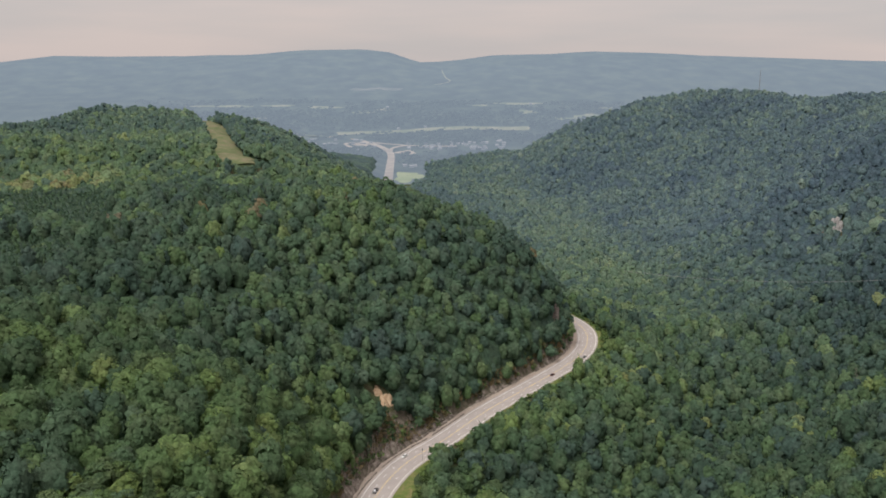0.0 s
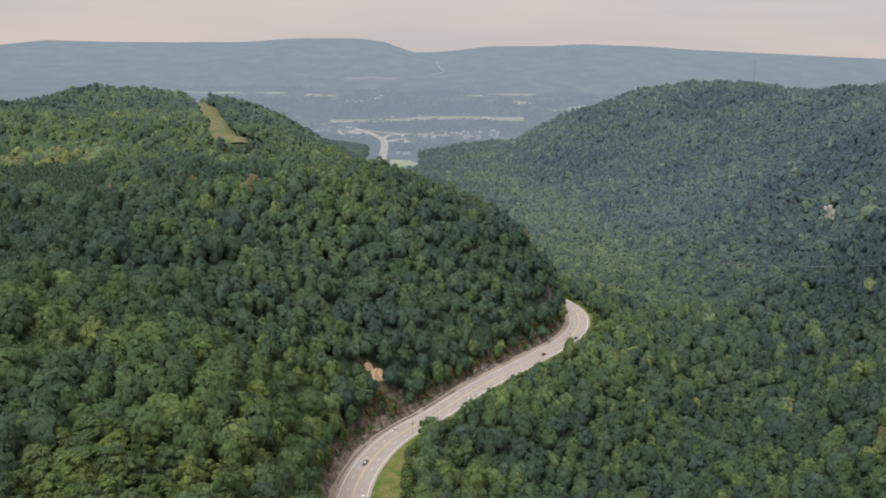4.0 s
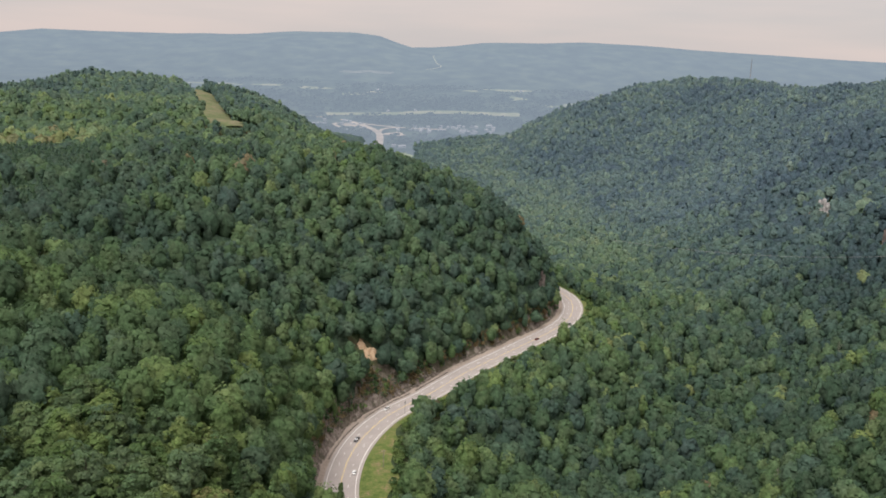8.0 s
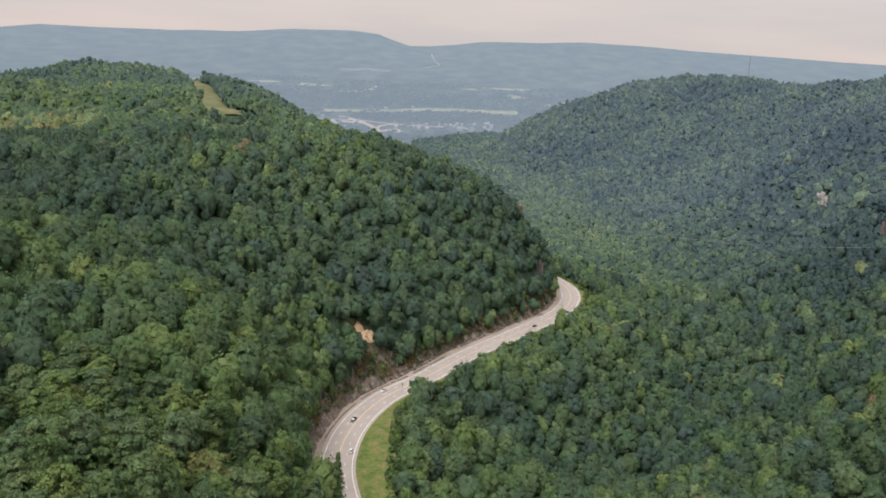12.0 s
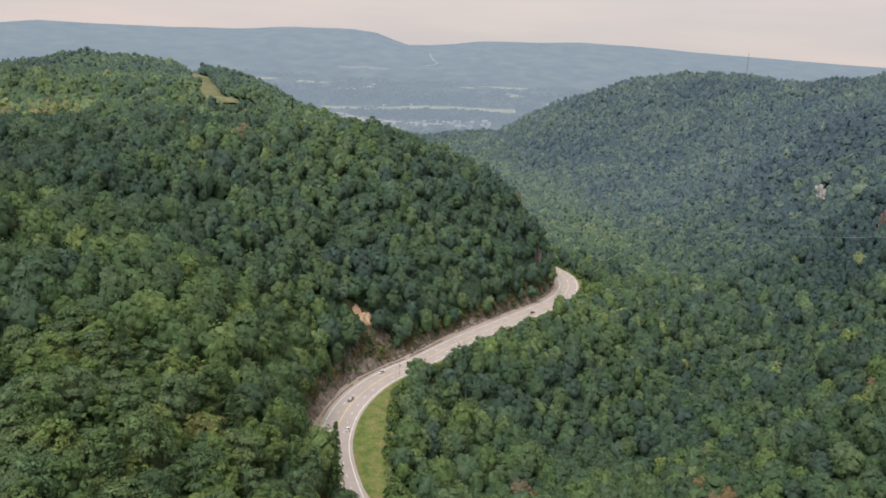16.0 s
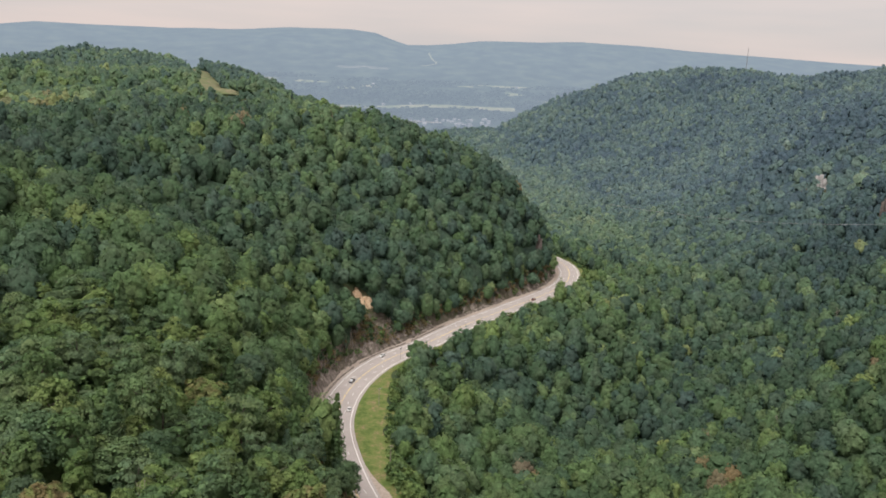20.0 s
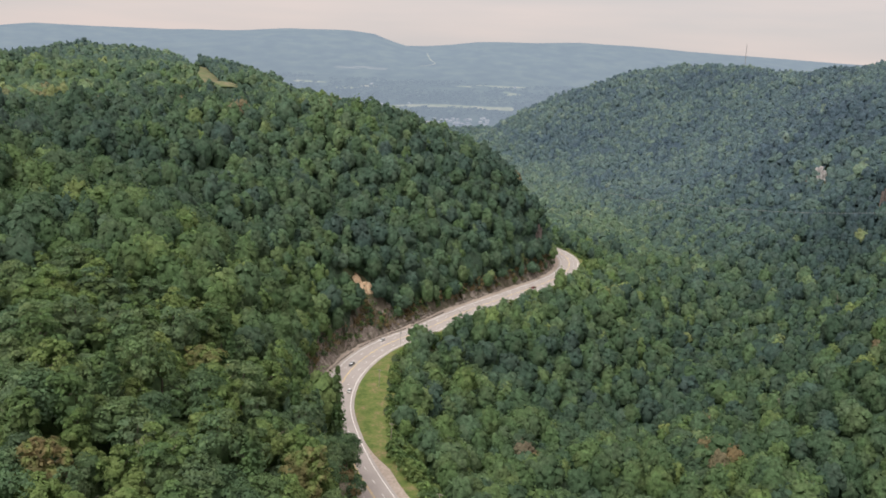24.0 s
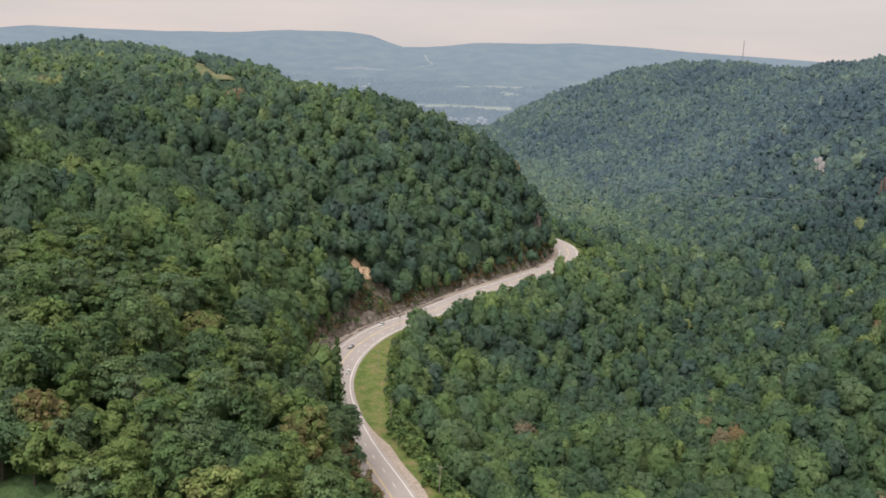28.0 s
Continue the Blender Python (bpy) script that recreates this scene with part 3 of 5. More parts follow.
def dome_crown(rng, tufts, count, size, radius=4.3, low=4.0, high=15.0, fine=True, sky=0.25):
    """A round-topped crown: a leafy dome studded with tufts and a few loose sprays, open below."""
    tall = high - low
    middle = np.array((0.0, 0.0, low + tall * 0.42))
    reach = np.array((radius, radius * rng.uniform(0.85, 1.1), tall * 0.56))
    vs, fs, ns, base = [], [], [], 0

    def add(v, f, n):
        nonlocal base
        vs.append(v)
        fs.append(f + base)
        ns.append(n)
        base += len(v)

    cv, cf = ball(rng, 2) if fine else (PUFF_V, PUFF_F)
    cf = cf[cv[cf].mean(1)[:, 2] > -0.45]
    add(cv * reach * 0.80 * rng.uniform(0.88, 1.1, (len(cv), 1)) + middle, cf, 1.0 * cv + (0, 0, sky + 0.05))
    for k in range(tufts):
        w = 1 - (k + 0.5) / tufts * 1.15
        ang = k * 2.4 + rng.uniform(-0.5, 0.5)
        flat = math.sqrt(max(0.0, 1 - w * w))
        way = np.array((flat * math.cos(ang), flat * math.sin(ang), w))
        r = radius * rng.uniform(0.26, 0.44) * (9 / max(tufts, 5)) ** 0.42
        p = middle + way * reach * rng.uniform(0.68, 0.86)
        spin = np.array(Euler(rng.uniform(0, 3, 3)).to_matrix())
        cv = PUFF_V @ spin.T
        seen = cv[PUFF_F].mean(1) @ (way + (0, 0, 0.35)) > -0.18
        add(cv * r * rng.uniform(0.82, 1.15, (len(cv), 1)) * (1, 1, 1.1) + p, PUFF_F[seen], 0.55 * cv + 0.75 * way + (0, 0, sky))
    if count:
        way = rng.normal(0, 1, (count, 3))
        way[:, 2] = np.abs(way[:, 2]) - 0.2
        way /= np.linalg.norm(way, axis=1, keepdims=True)
        v, f, n = sprays(rng, middle + way * reach * rng.uniform(0.92, 1.12, (count, 1)), way, size)
        add(v, f, n)
    return np.vstack(vs), np.vstack(fs), np.vstack(ns)


def pine_crown(rng, count, size, cuts, radius=3.0, low=4.0, high=18.0, layers=7):
    """A pine: ragged tiers of needle sprays narrowing upwards round a thin core."""
    w = rng.uniform(0, 1, count) ** 1.25
    w = (np.floor(w * layers) + rng.uniform(0.1, 0.75, count)) / layers
    ang = rng.uniform(0, 2 * np.pi, count)
    reach = radius * (1.02 - w) ** 0.75 * rng.uniform(0.55, 1.15, count)
    centres = np.column_stack([reach * np.cos(ang), reach * np.sin(ang), low + (high - low) * w - 0.25 * reach])
    outs = np.column_stack([np.cos(ang) * 0.7, np.sin(ang) * 0.7, np.full(count, 0.55)])
    v, f, nv = sprays(rng, centres, outs, size)
    cv, cf = ball(rng, max(1, cuts - 1))
    nv = np.vstack([nv, cv])
    k = (cv[:, 2:3] + 1) / 2
    cv = cv * np.column_stack([np.full(len(cv), radius * 0.62)] * 2 + [np.full(len(cv), (high - low) * 0.48)]) * np.column_stack([1.2 - k, 1.2 - k, 1 + 0 * k])
    cv = cv + (0, 0, low + (high - low) * 0.46)
    return np.vstack([v, cv]), np.vstack([f, cf + len(v)]), nv


def trunk_mesh(rng, high, thick=0.28, limbs=5):
    """A tapered, slightly leaning trunk with limbs that fork up into the crown."""
    bm = bmesh.new()
    pts = [Vector((0, 0, -1.5))]
    for k in range(1, 5):
        pts.append(Vector((rng.uniform(-0.25, 0.25) * k * 0.6, rng.uniform(-0.25, 0.25) * k * 0.6, high * 0.8 * k / 4)))
    for k in range(4):
        tube(bm, pts[k], pts[k + 1], thick * (1 - 0.2 * k), thick * (0.8 - 0.2 * k), 7)
    for k in range(limbs):
        w = 0.38 + 0.5 * k / limbs
        base = Vector((0, 0, high * 0.8 * w))
        ang = k * 2.4 + rng.uniform(-0.4, 0.4)
        tip = base + Vector((math.cos(ang), math.sin(ang), 0.75)) * high * rng.uniform(0.16, 0.24)
        tube(bm, base, tip, thick * 0.42, thick * 0.12, 5)
    me = bpy.data.meshes.new("trunk")
    bm.to_mesh(me)
    bm.free()
    me.materials.append(BARK)
    return me


def leafy(me, normals):
    """Rounds the shading of a crown: its leaf sprays take the lie of the crown's surface."""
    n = np.asarray(normals, float)
    me.normals_split_custom_set_from_vertices(n / (np.linalg.norm(n, axis=1, keepdims=True) + 1e-9))
    return me


def tint_mesh(me, values, name="tint"):
    me.attributes.new(name, "FLOAT", "POINT").data.foreach_set("value", np.asarray(values, np.float32))
    return me


# Where woods grow, and of what colour they are.
SWATH = smooth_line([(-212, 925), (-224, 958), (-266, 1090), (-318, 1250), (-372, 1400), (-418, 1545), (-450, 1650)], 20.0)


RIDE = smooth_line([(-223, 624), (-240, 690), (-289, 814), (-305, 850)], 20.0)


def wooded(x, y):
    """Whether a tree may stand here: not on road, verge, power-line swath, bare earth or outcrop, nor in gaps that open
    these to the camera's view.
    """
    d = beside(ROAD_PLAN, x, y)
    verge_w = 13.5 + 2.5 * ease(y, 520, 480) + 15 * np.exp(-(((y - 410) / 55) ** 2)) + 4 * ease(y, 300, 200) + 8.0 * np.exp(-(((y - 325) / 45) ** 2)) + 11.0 * np.exp(-(((y - 255) / 50) ** 2)) + 5 * ease(y, 352, 325) + 12 * np.exp(-(((y - 728) / 42) ** 2)) + 8.0 * np.exp(-(((y - 620) / 90) ** 2))
    open_left = np.interp(y, [200, 230, 262, 290, 308, 345, 420, 520, 600, 800, 900], [36, 31, 26.0, 18.5, 14.5, 14.0, 16.5, 15.5, 13.8, 13.6, 13.5])
    ok = (d > verge_w) | (d < -open_left)
    swath = np.abs(beside(SWATH, x, y)) < 21.5 - 6 * ease(y, 990, 1300) + 2 * np.sin(y / 17)
    ok &= ~(swath & (y > 926))
    ok &= (((x + 36) / 9.5) ** 2 + ((y - 519) / 14.2) ** 2 > 1)
    for cx, cy, wide in ((417.5, 930, 4.6), (424, 803, 5.5), (94, 717, 5)):
        ok &= ~((np.abs(x - cx) < wide) & (y > cy - 9) & (y < cy + 3))
    ok &= ~((y > 1850) & (d > -30) & (d < 34)) & (((x + 78) / 46) ** 2 + ((y - 1960) / 175) ** 2 > 1)
    ok &= (y < 1960) | (d < 0) | (x > -106 + (y - 1960) * 0.43)
    return ok


def tints(rng, x, y):
    """Leaf tint: patches and whole areas of the wood set lighter or darker, then tree by tree."""
    n = len(x)
    t = 0.32 + 0.13 * waves(x, y, 95, 5.0) + 0.08 * waves(x, y, 34, 9.0) + 0.06 * waves(x, y, 15, 2.0) + rng.normal(0, 0.11, n)
    d = beside(ROAD_PLAN, x, y)
    t -= 0.10 * np.exp(-((d + 60) / 45) ** 2) * (y > 380) * (y < 850)
    f = beside(FOOT_PLAN, x, y)
    t += -0.04 * ease(f, 60, 260) + rng.normal(0, 0.04, n) * ease(f, -40, 80) + 0.05 * ease(y, 830, 960) * (d < 0)
    t += 0.05 * ease(y, 420, 280) * (d < 0)
    tan = ease(x, -305, -325) * ease(y, 840, 855) * ease(y, 912, 895)
    ride = np.exp(-((beside(RIDE, x, y) / 9) ** 2)) + 0.6 * ease(x, -225, -240) * ease(y, 566, 572) * ease(y, 608, 600)
    young = np.exp(-(((x + 330) / 150) ** 2) - ((y - 980) / 170) ** 2)
    t += 0.24 * young * rng.uniform(0.2, 1.2, n) + 0.26 * ride
    t -= 0.17 * ease(x, 290, 390) * ease(y, 600, 740) * ease(y, 1250, 1050) * (d > 0)
    t += 0.13 * np.exp(-(((f + 40) / 60) ** 2)) * ease(y, 900, 1020) * (d > 0)
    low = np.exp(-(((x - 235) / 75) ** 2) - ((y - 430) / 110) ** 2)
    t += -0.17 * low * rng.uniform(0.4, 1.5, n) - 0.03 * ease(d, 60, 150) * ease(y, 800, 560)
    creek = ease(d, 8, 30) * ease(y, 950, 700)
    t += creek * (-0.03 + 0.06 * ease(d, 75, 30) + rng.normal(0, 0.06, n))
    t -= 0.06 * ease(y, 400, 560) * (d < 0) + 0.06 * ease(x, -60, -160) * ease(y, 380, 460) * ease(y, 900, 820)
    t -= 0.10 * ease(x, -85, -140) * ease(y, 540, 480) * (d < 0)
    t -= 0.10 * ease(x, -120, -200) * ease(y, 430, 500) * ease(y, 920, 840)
    bright = rng.uniform(0, 1, n)
    t = np.where(bright < 0.035, t + 0.26, t)
    t = np.clip(t, 0.02, 0.86)
    t = np.where((bright > 0.978) & (creek > 0.5) & (d > 50), rng.uniform(0.90, 0.95, n), t)
    t = np.where(rng.uniform(0, 1, n) < 0.5 * tan, rng.uniform(0.84, 0.95, n), t)
    t = np.where(bright > 0.997, rng.uniform(0.92, 0.97, n), t)
    return t


def haze_share(x, y):
    """How much blue-grey haze is painted into the leaves: more with distance, most on the mountain."""
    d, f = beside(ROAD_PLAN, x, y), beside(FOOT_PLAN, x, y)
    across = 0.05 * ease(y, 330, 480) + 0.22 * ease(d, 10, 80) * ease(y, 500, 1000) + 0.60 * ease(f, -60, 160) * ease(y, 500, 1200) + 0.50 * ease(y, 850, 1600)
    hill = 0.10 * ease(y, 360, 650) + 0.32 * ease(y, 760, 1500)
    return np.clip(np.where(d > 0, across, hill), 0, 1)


def spread(rng, x0, x1, y0, y1, gap):
    """Tree places on a jittered lattice."""
    xs, ys = np.meshgrid(np.arange(x0, x1, gap), np.arange(y0, y1, gap * 0.87))
    xs = xs + (np.arange(xs.shape[0])[:, None] % 2) * gap / 2
    x = xs.ravel() + rng.uniform(-0.36, 0.36, xs.size) * gap
    y = ys.ravel() + rng.uniform(-0.36, 0.36, xs.size) * gap
    return x, y


def pine_stand(x, y):
    """The dark planted pines on the flat of the hill, and a few pines on its crest and above the cut."""
    upper = (x < -240 - 0.42 * np.maximum(y - 640, 0)) & (y > 605) & (y < 845)
    lower = (x < -224) & (y > 517) & (y < 566)
    return (upper | lower) & (x > -480)


def woods(name, label, x, y, rng, crowns, pines, size=1.0, uneven=0.25):
    """A joined stand of trees: every tree one of the given crowns, turned and scaled."""
    z = land(x, y)
    d = beside(ROAD_PLAN, x, y)
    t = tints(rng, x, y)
    stand = pine_stand(x, y)
    crest = (rng.uniform(0, 1, len(x)) < np.where((y > 1050) & (x < -480), 0.5, 0.07))
    is_pine = (stand | crest) & (np.abs(beside(ROAD_PLAN, x, y)) > 27)
    t = np.where(is_pine, np.where(stand, 0.17, 0.12) + rng.normal(0, 0.05, len(x)), t).clip(0.0, 1)
    scale = size * np.clip(rng.normal(1.0, uneven, len(x)), 0.6, 1.5) * (1 - 0.3 * ease(y, 340, 370) * np.exp(-np.maximum(np.abs(beside(ROAD_PLAN, x, y)) - 13, 0) / 6)) * np.where(is_pine, 0.85, 1.0)
    scale = np.minimum(scale, np.maximum(0.42, (np.abs(beside(ROAD_PLAN, x, y) - 0.6) - 8.2) / 5.2))
    scale = np.where((d > 0) & (y > 520), np.minimum(scale, np.maximum(0.42, (d - 12.5) / 9)), scale)
    squat = rng.uniform(0.85, 1.15, len(x))
    stretch = np.where(is_pine, 1.0, rng.uniform(0.88, 1.16, len(x)))
    turn = rng.uniform(0, 2 * np.pi, len(x))
    kinds = np.where(is_pine, len(crowns) + rng.integers(0, len(pines), len(x)), rng.integers(0, len(crowns), len(x)))
    grey = np.clip(haze_share(x, y) + rng.normal(0.02, 0.06, len(x)), 0, 1)
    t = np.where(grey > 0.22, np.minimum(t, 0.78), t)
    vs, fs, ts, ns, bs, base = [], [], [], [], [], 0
    for k, (v, f, nv) in enumerate(list(crowns) + list(pines)):
        who = np.where(kinds == k)[0]
        if not len(who):
            continue
        c, s = np.cos(turn[who])[:, None], np.sin(turn[who])[:, None]
        g = scale[who][:, None]
        px = (v[None, :, 0] * c - v[None, :, 1] * s) * g * squat[who][:, None] + x[who][:, None]
        py = (v[None, :, 0] * s + v[None, :, 1] * c) * g * squat[who][:, None] + y[who][:, None]
        pz = v[None, :, 2] * g * stretch[who][:, None] + z[who][:, None]
        vs.append(np.stack([px, py, pz], 2).reshape(-1, 3))
        fs.append((f[None] + (np.arange(len(who)) * len(v))[:, None, None]).reshape(-1, 4) + base)
        ts.append(np.repeat(t[who], len(v)))
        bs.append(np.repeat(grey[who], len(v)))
        ns.append(np.stack([nv[None, :, 0] * c - nv[None, :, 1] * s, nv[None, :, 0] * s + nv[None, :, 1] * c, nv[None, :, 2] + 0 * c], 2).reshape(-1, 3))
        base += len(who) * len(v)
    me = leafy(solid(name, np.vstack(vs), np.vstack(fs)), np.vstack(ns))
    me.materials.append(LEAVES)
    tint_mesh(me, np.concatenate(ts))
    tint_mesh(me, np.concatenate(bs), "hue_haze")
    return tagged(new(name, me), label, "forest", kind="stuff")


rng = np.random.default_rng(7)
MID = [dome_crown(rng, 12, 22, 0.85, radius=rng.uniform(3.6, 5.6), low=4.0, high=rng.uniform(13.0, 18.0)) for _ in range(14)]
CLOSE = [dome_crown(rng, 18, 110, 0.66, radius=rng.uniform(3.7, 5.8), low=4.0, high=rng.uniform(13.0, 18.0)) for _ in range(14)]
MID_PINE = [pine_crown(rng, 64, 1.0, 2, radius=2.6, high=16.5) for _ in range(3)]
FAR = [dome_crown(rng, 3, 0, 1.15, radius=rng.uniform(4.2, 5.8), low=4.0, high=rng.uniform(12.8, 15.2), sky=0.9) for _ in range(10)]
FAR_PINE = [pine_crown(rng, 18, 1.8, 1, radius=2.7, high=16.5) for _ in range(2)]
TINY = [broad_crown(rng, 6, 4.6, 0, lobes=2, radius=6.5, low=2.0, high=rng.uniform(13, 16)) for _ in range(4)]


def in_view(x, y, spare=40):
    """The wedge of land that lies before the viewpoint."""
    return np.abs(x) < 0.53 * y + spare


def in_sight(x, y, rng):
    """Far slopes that nobody can see keep only a few trees."""
    z = land(x, y) + 12
    hidden = np.zeros(len(x), bool)
    for w in np.linspace(0.12, 0.97, 44):
        px, py = x * w, y * w
        i = np.clip(np.searchsorted(XS, px) - 1, 0, len(XS) - 2)
        j = np.clip(np.searchsorted(YS, py) - 1, 0, len(YS) - 2)
        low = gz.reshape(len(YS), len(XS))[j, i]
        hidden |= low + 2 > 225 + (z - 225) * w
    return ~hidden | ((rng.uniform(0, 1, len(x)) < 0.12) & (y < 1450))


FRONT = 292
x, y = spread(rng, -420, 130, 150, 900, 7.6)
d = beside(ROAD_PLAN, x, y)
keep = wooded(x, y) & in_view(x, y) & (d < 0) & ((y < 520) | in_sight(x, y, rng))
mid = keep & ((y >= FRONT) | (x <= -128)) & (y < 830) & ~pine_stand(x, y)
near = mid & (y < 460)
mid &= ~near
woods("spur_forest", "dense green broadleaf forest covering the spur above the road", x[mid], y[mid], rng, MID, MID_PINE, 1.04)
woods("shoulder_forest", "dense mixed broadleaf forest on the near shoulder of the spur", x[near], y[near], rng, CLOSE, MID_PINE, 1.04)
x, y = spread(rng, -480, -215, 517, 845, 4.7)
stand = pine_stand(x, y) & in_view(x, y, 30)
woods("pine_plantation", "dense dark green planted pines on the flat of the hill", x[stand], y[stand], rng, FAR, FAR_PINE, 0.85, 0.12)
x, y = spread(rng, -20, 560, 285, 860, 7.7)
d = beside(ROAD_PLAN, x, y)
keep = wooded(x, y) & in_view(x, y, 60) & (d > 0)
near = keep & (y < 470)
woods("creek_forest", "mixed green forest filling the creek valley", x[keep & ~near], y[keep & ~near], rng, MID, MID_PINE, 1.04)
woods("low_forest", "tall mixed green forest below the highway fill", x[near], y[near], rng, CLOSE, MID_PINE, 1.04)
x, y = spread(rng, -900, 120, 830, 1800, 9.0)
d = beside(ROAD_PLAN, x, y)
keep = wooded(x, y) & in_view(x, y, 60) & (d < 0) & in_sight(x, y, rng) & ~pine_stand(x, y)
woods("hill_forest", "green forest over the long hill", x[keep], y[keep], rng, FAR, FAR_PINE, 1.02, 0.17)
x, y = spread(rng, -60, 1050, 860, 2560, 9.2)
d = beside(ROAD_PLAN, x, y)
keep = wooded(x, y) & in_view(x, y, 60) & (d > 0) & in_sight(x, y, rng)
woods("mountain_forest", "dark green forest covering the mountain across the creek, its leaves tinted blue for haze", x[keep], y[keep], rng, FAR, FAR_PINE, 1.08, 0.17)
x, y = spread(rng, -128, 130, 150, FRONT, 8.6)
front = wooded(x, y) & (y > 158) & in_view(x, y, 27) & (beside(ROAD_PLAN, x, y) < 0) & (x > -128)
front_x, front_y = x[front], y[front]


def understory(name, label, xs, ys, high, seed):
    """The leafy bed of saplings and low boughs that closes the wood below its crowns: a raised sheet added so that the
    gaps go less dark.
    """
    r = np.random.default_rng(seed)
    ax, ay = np.meshgrid(xs, ys)
    px, py = ax.ravel(), ay.ravel()
    inside = (wooded(px, py) & in_view(px, py, 55)).reshape(ax.shape)
    core = inside.copy()
    core[1:] &= inside[:-1]
    core[:-1] &= inside[1:]
    core[:, 1:] &= inside[:, :-1]
    core[:, :-1] &= inside[:, 1:]
    high = high * (1 - 0.5 * ease(py, FRONT + 25, FRONT) * ease(px, -140, -115) * (beside(ROAD_PLAN, px, py) < 0))
    h = np.where(core.ravel(), high + 2.2 * waves(px, py, 11.0, seed) + r.uniform(-1.6, 1.6, px.size), -0.6)
    faces = grid_faces(len(ys), len(xs))
    faces = faces[inside.ravel()[faces].all(1)]
    me = solid(name, np.column_stack([px + r.uniform(-1.2, 1.2, px.size), py + r.uniform(-1.2, 1.2, px.size), land(px, py) + h]), faces)
    me.materials.append(LEAVES)
    # a step darker than the crowns: shade of the gaps put into tint
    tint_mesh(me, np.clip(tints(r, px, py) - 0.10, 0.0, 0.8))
    tint_mesh(me, haze_share(px, py), "hue_haze")
    return tagged(new(name, me), label, "undergrowth", kind="stuff")


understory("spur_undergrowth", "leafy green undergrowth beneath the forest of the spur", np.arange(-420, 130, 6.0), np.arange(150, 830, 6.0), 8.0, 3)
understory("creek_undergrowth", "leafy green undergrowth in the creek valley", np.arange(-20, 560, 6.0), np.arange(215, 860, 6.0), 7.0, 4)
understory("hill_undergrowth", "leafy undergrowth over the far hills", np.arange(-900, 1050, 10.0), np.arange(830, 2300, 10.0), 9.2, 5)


# ---- the nearest trees, each a thing of its own ----
NEAR_TREES = []
NEAR_TINTS = (0.36, 0.45, 0.56, 0.50, 0.64, 0.58, 0.68, 0.48, 0.75, 0.86, 0.26, 0.34, 0.18)
for k in range(13):
    r = np.random.default_rng(40 + k)
    pine = k >= 10
    high = r.uniform(14.5, 19.0)
    if pine:
        v, f, nv = pine_crown(r, 1000, 0.60, 3, radius=3.4, low=5.0, high=high + 1, layers=9)
    else:
        v, f, nv = broad_crown(r, 2300, 0.50, 1, lobes=int(r.integers(26, 40)), puffs=False, radius=r.uniform(4.6, 6.8), low=4.2, high=high)
    crown_mesh = leafy(solid("crown", v, f), nv)
    crown_mesh.materials.append(LEAVES)
    bough = waves(v[:, 0] + v[:, 2], v[:, 1] - v[:, 2], 1.5, k * 1.7) + 0.6 * waves(v[:, 0], v[:, 1] + v[:, 2], 3.2, k * 0.9)
    tint_mesh(crown_mesh, np.clip(NEAR_TINTS[k] + 0.09 * bough, 0.02, 0.88))
    # some near kinds of tree are simply bluer; no haze here
    tint_mesh(crown_mesh, np.full(len(v), (0.10, 0.0, 0.14, 0.02, 0.0, 0.12, 0.0, 0.18, 0.0, 0.0, 0.1, 0.0, 0.1)[k]), "hue_haze")
    NEAR_TREES.append(((trunk_mesh(r, high, 0.26 if pine else 0.32, 3 if pine else 6), crown_mesh), pine))
TREE_LABELS = ["very dark green broadleaf tree in the hillside forest", "dark green broadleaf tree in the hillside forest", "mid-green broadleaf tree in the hillside forest",
               "wide green oak in the hillside forest", "full green broadleaf tree in the hillside forest", "rounded green oak in the hillside forest",
               "fresh green broadleaf tree in the hillside forest", "dull green broadleaf tree in the hillside forest", "light green broadleaf tree in the hillside forest",
               "bright yellow-green tree in the hillside forest", "dark green ragged pine in the hillside forest", "dull green ragged pine in the hillside forest",
               "tall dark pine above the rock cutting"]
tree_masters = []
for k, ((trunk, crown), pine) in enumerate(NEAR_TREES):
    root = tagged(new("pine_tree" if pine else "tree"), TREE_LABELS[k], "pine" if pine else "tree", "hillside trees")
    part("trunk", trunk, None, root)
    part("crown", crown, None, root)
    tree_masters.append(root)
used = set()
pick = np.random.default_rng(5)
# a row of trees on the lip of the cliff, placed to hide the road from the camera
lip = LINE[(LINE[:, 1] > 276) & (LINE[:, 1] < 347)]
lip = offset_line(lip, -12.1 - 1.4 * np.sin(np.arange(len(lip)) * 1.9) - 2.6 * ease(lip[:, 1], 318, 296))
front_x, front_y = np.r_[front_x, lip[:, 0]], np.r_[front_y, lip[:, 1]]
front_z = land(front_x, front_y)
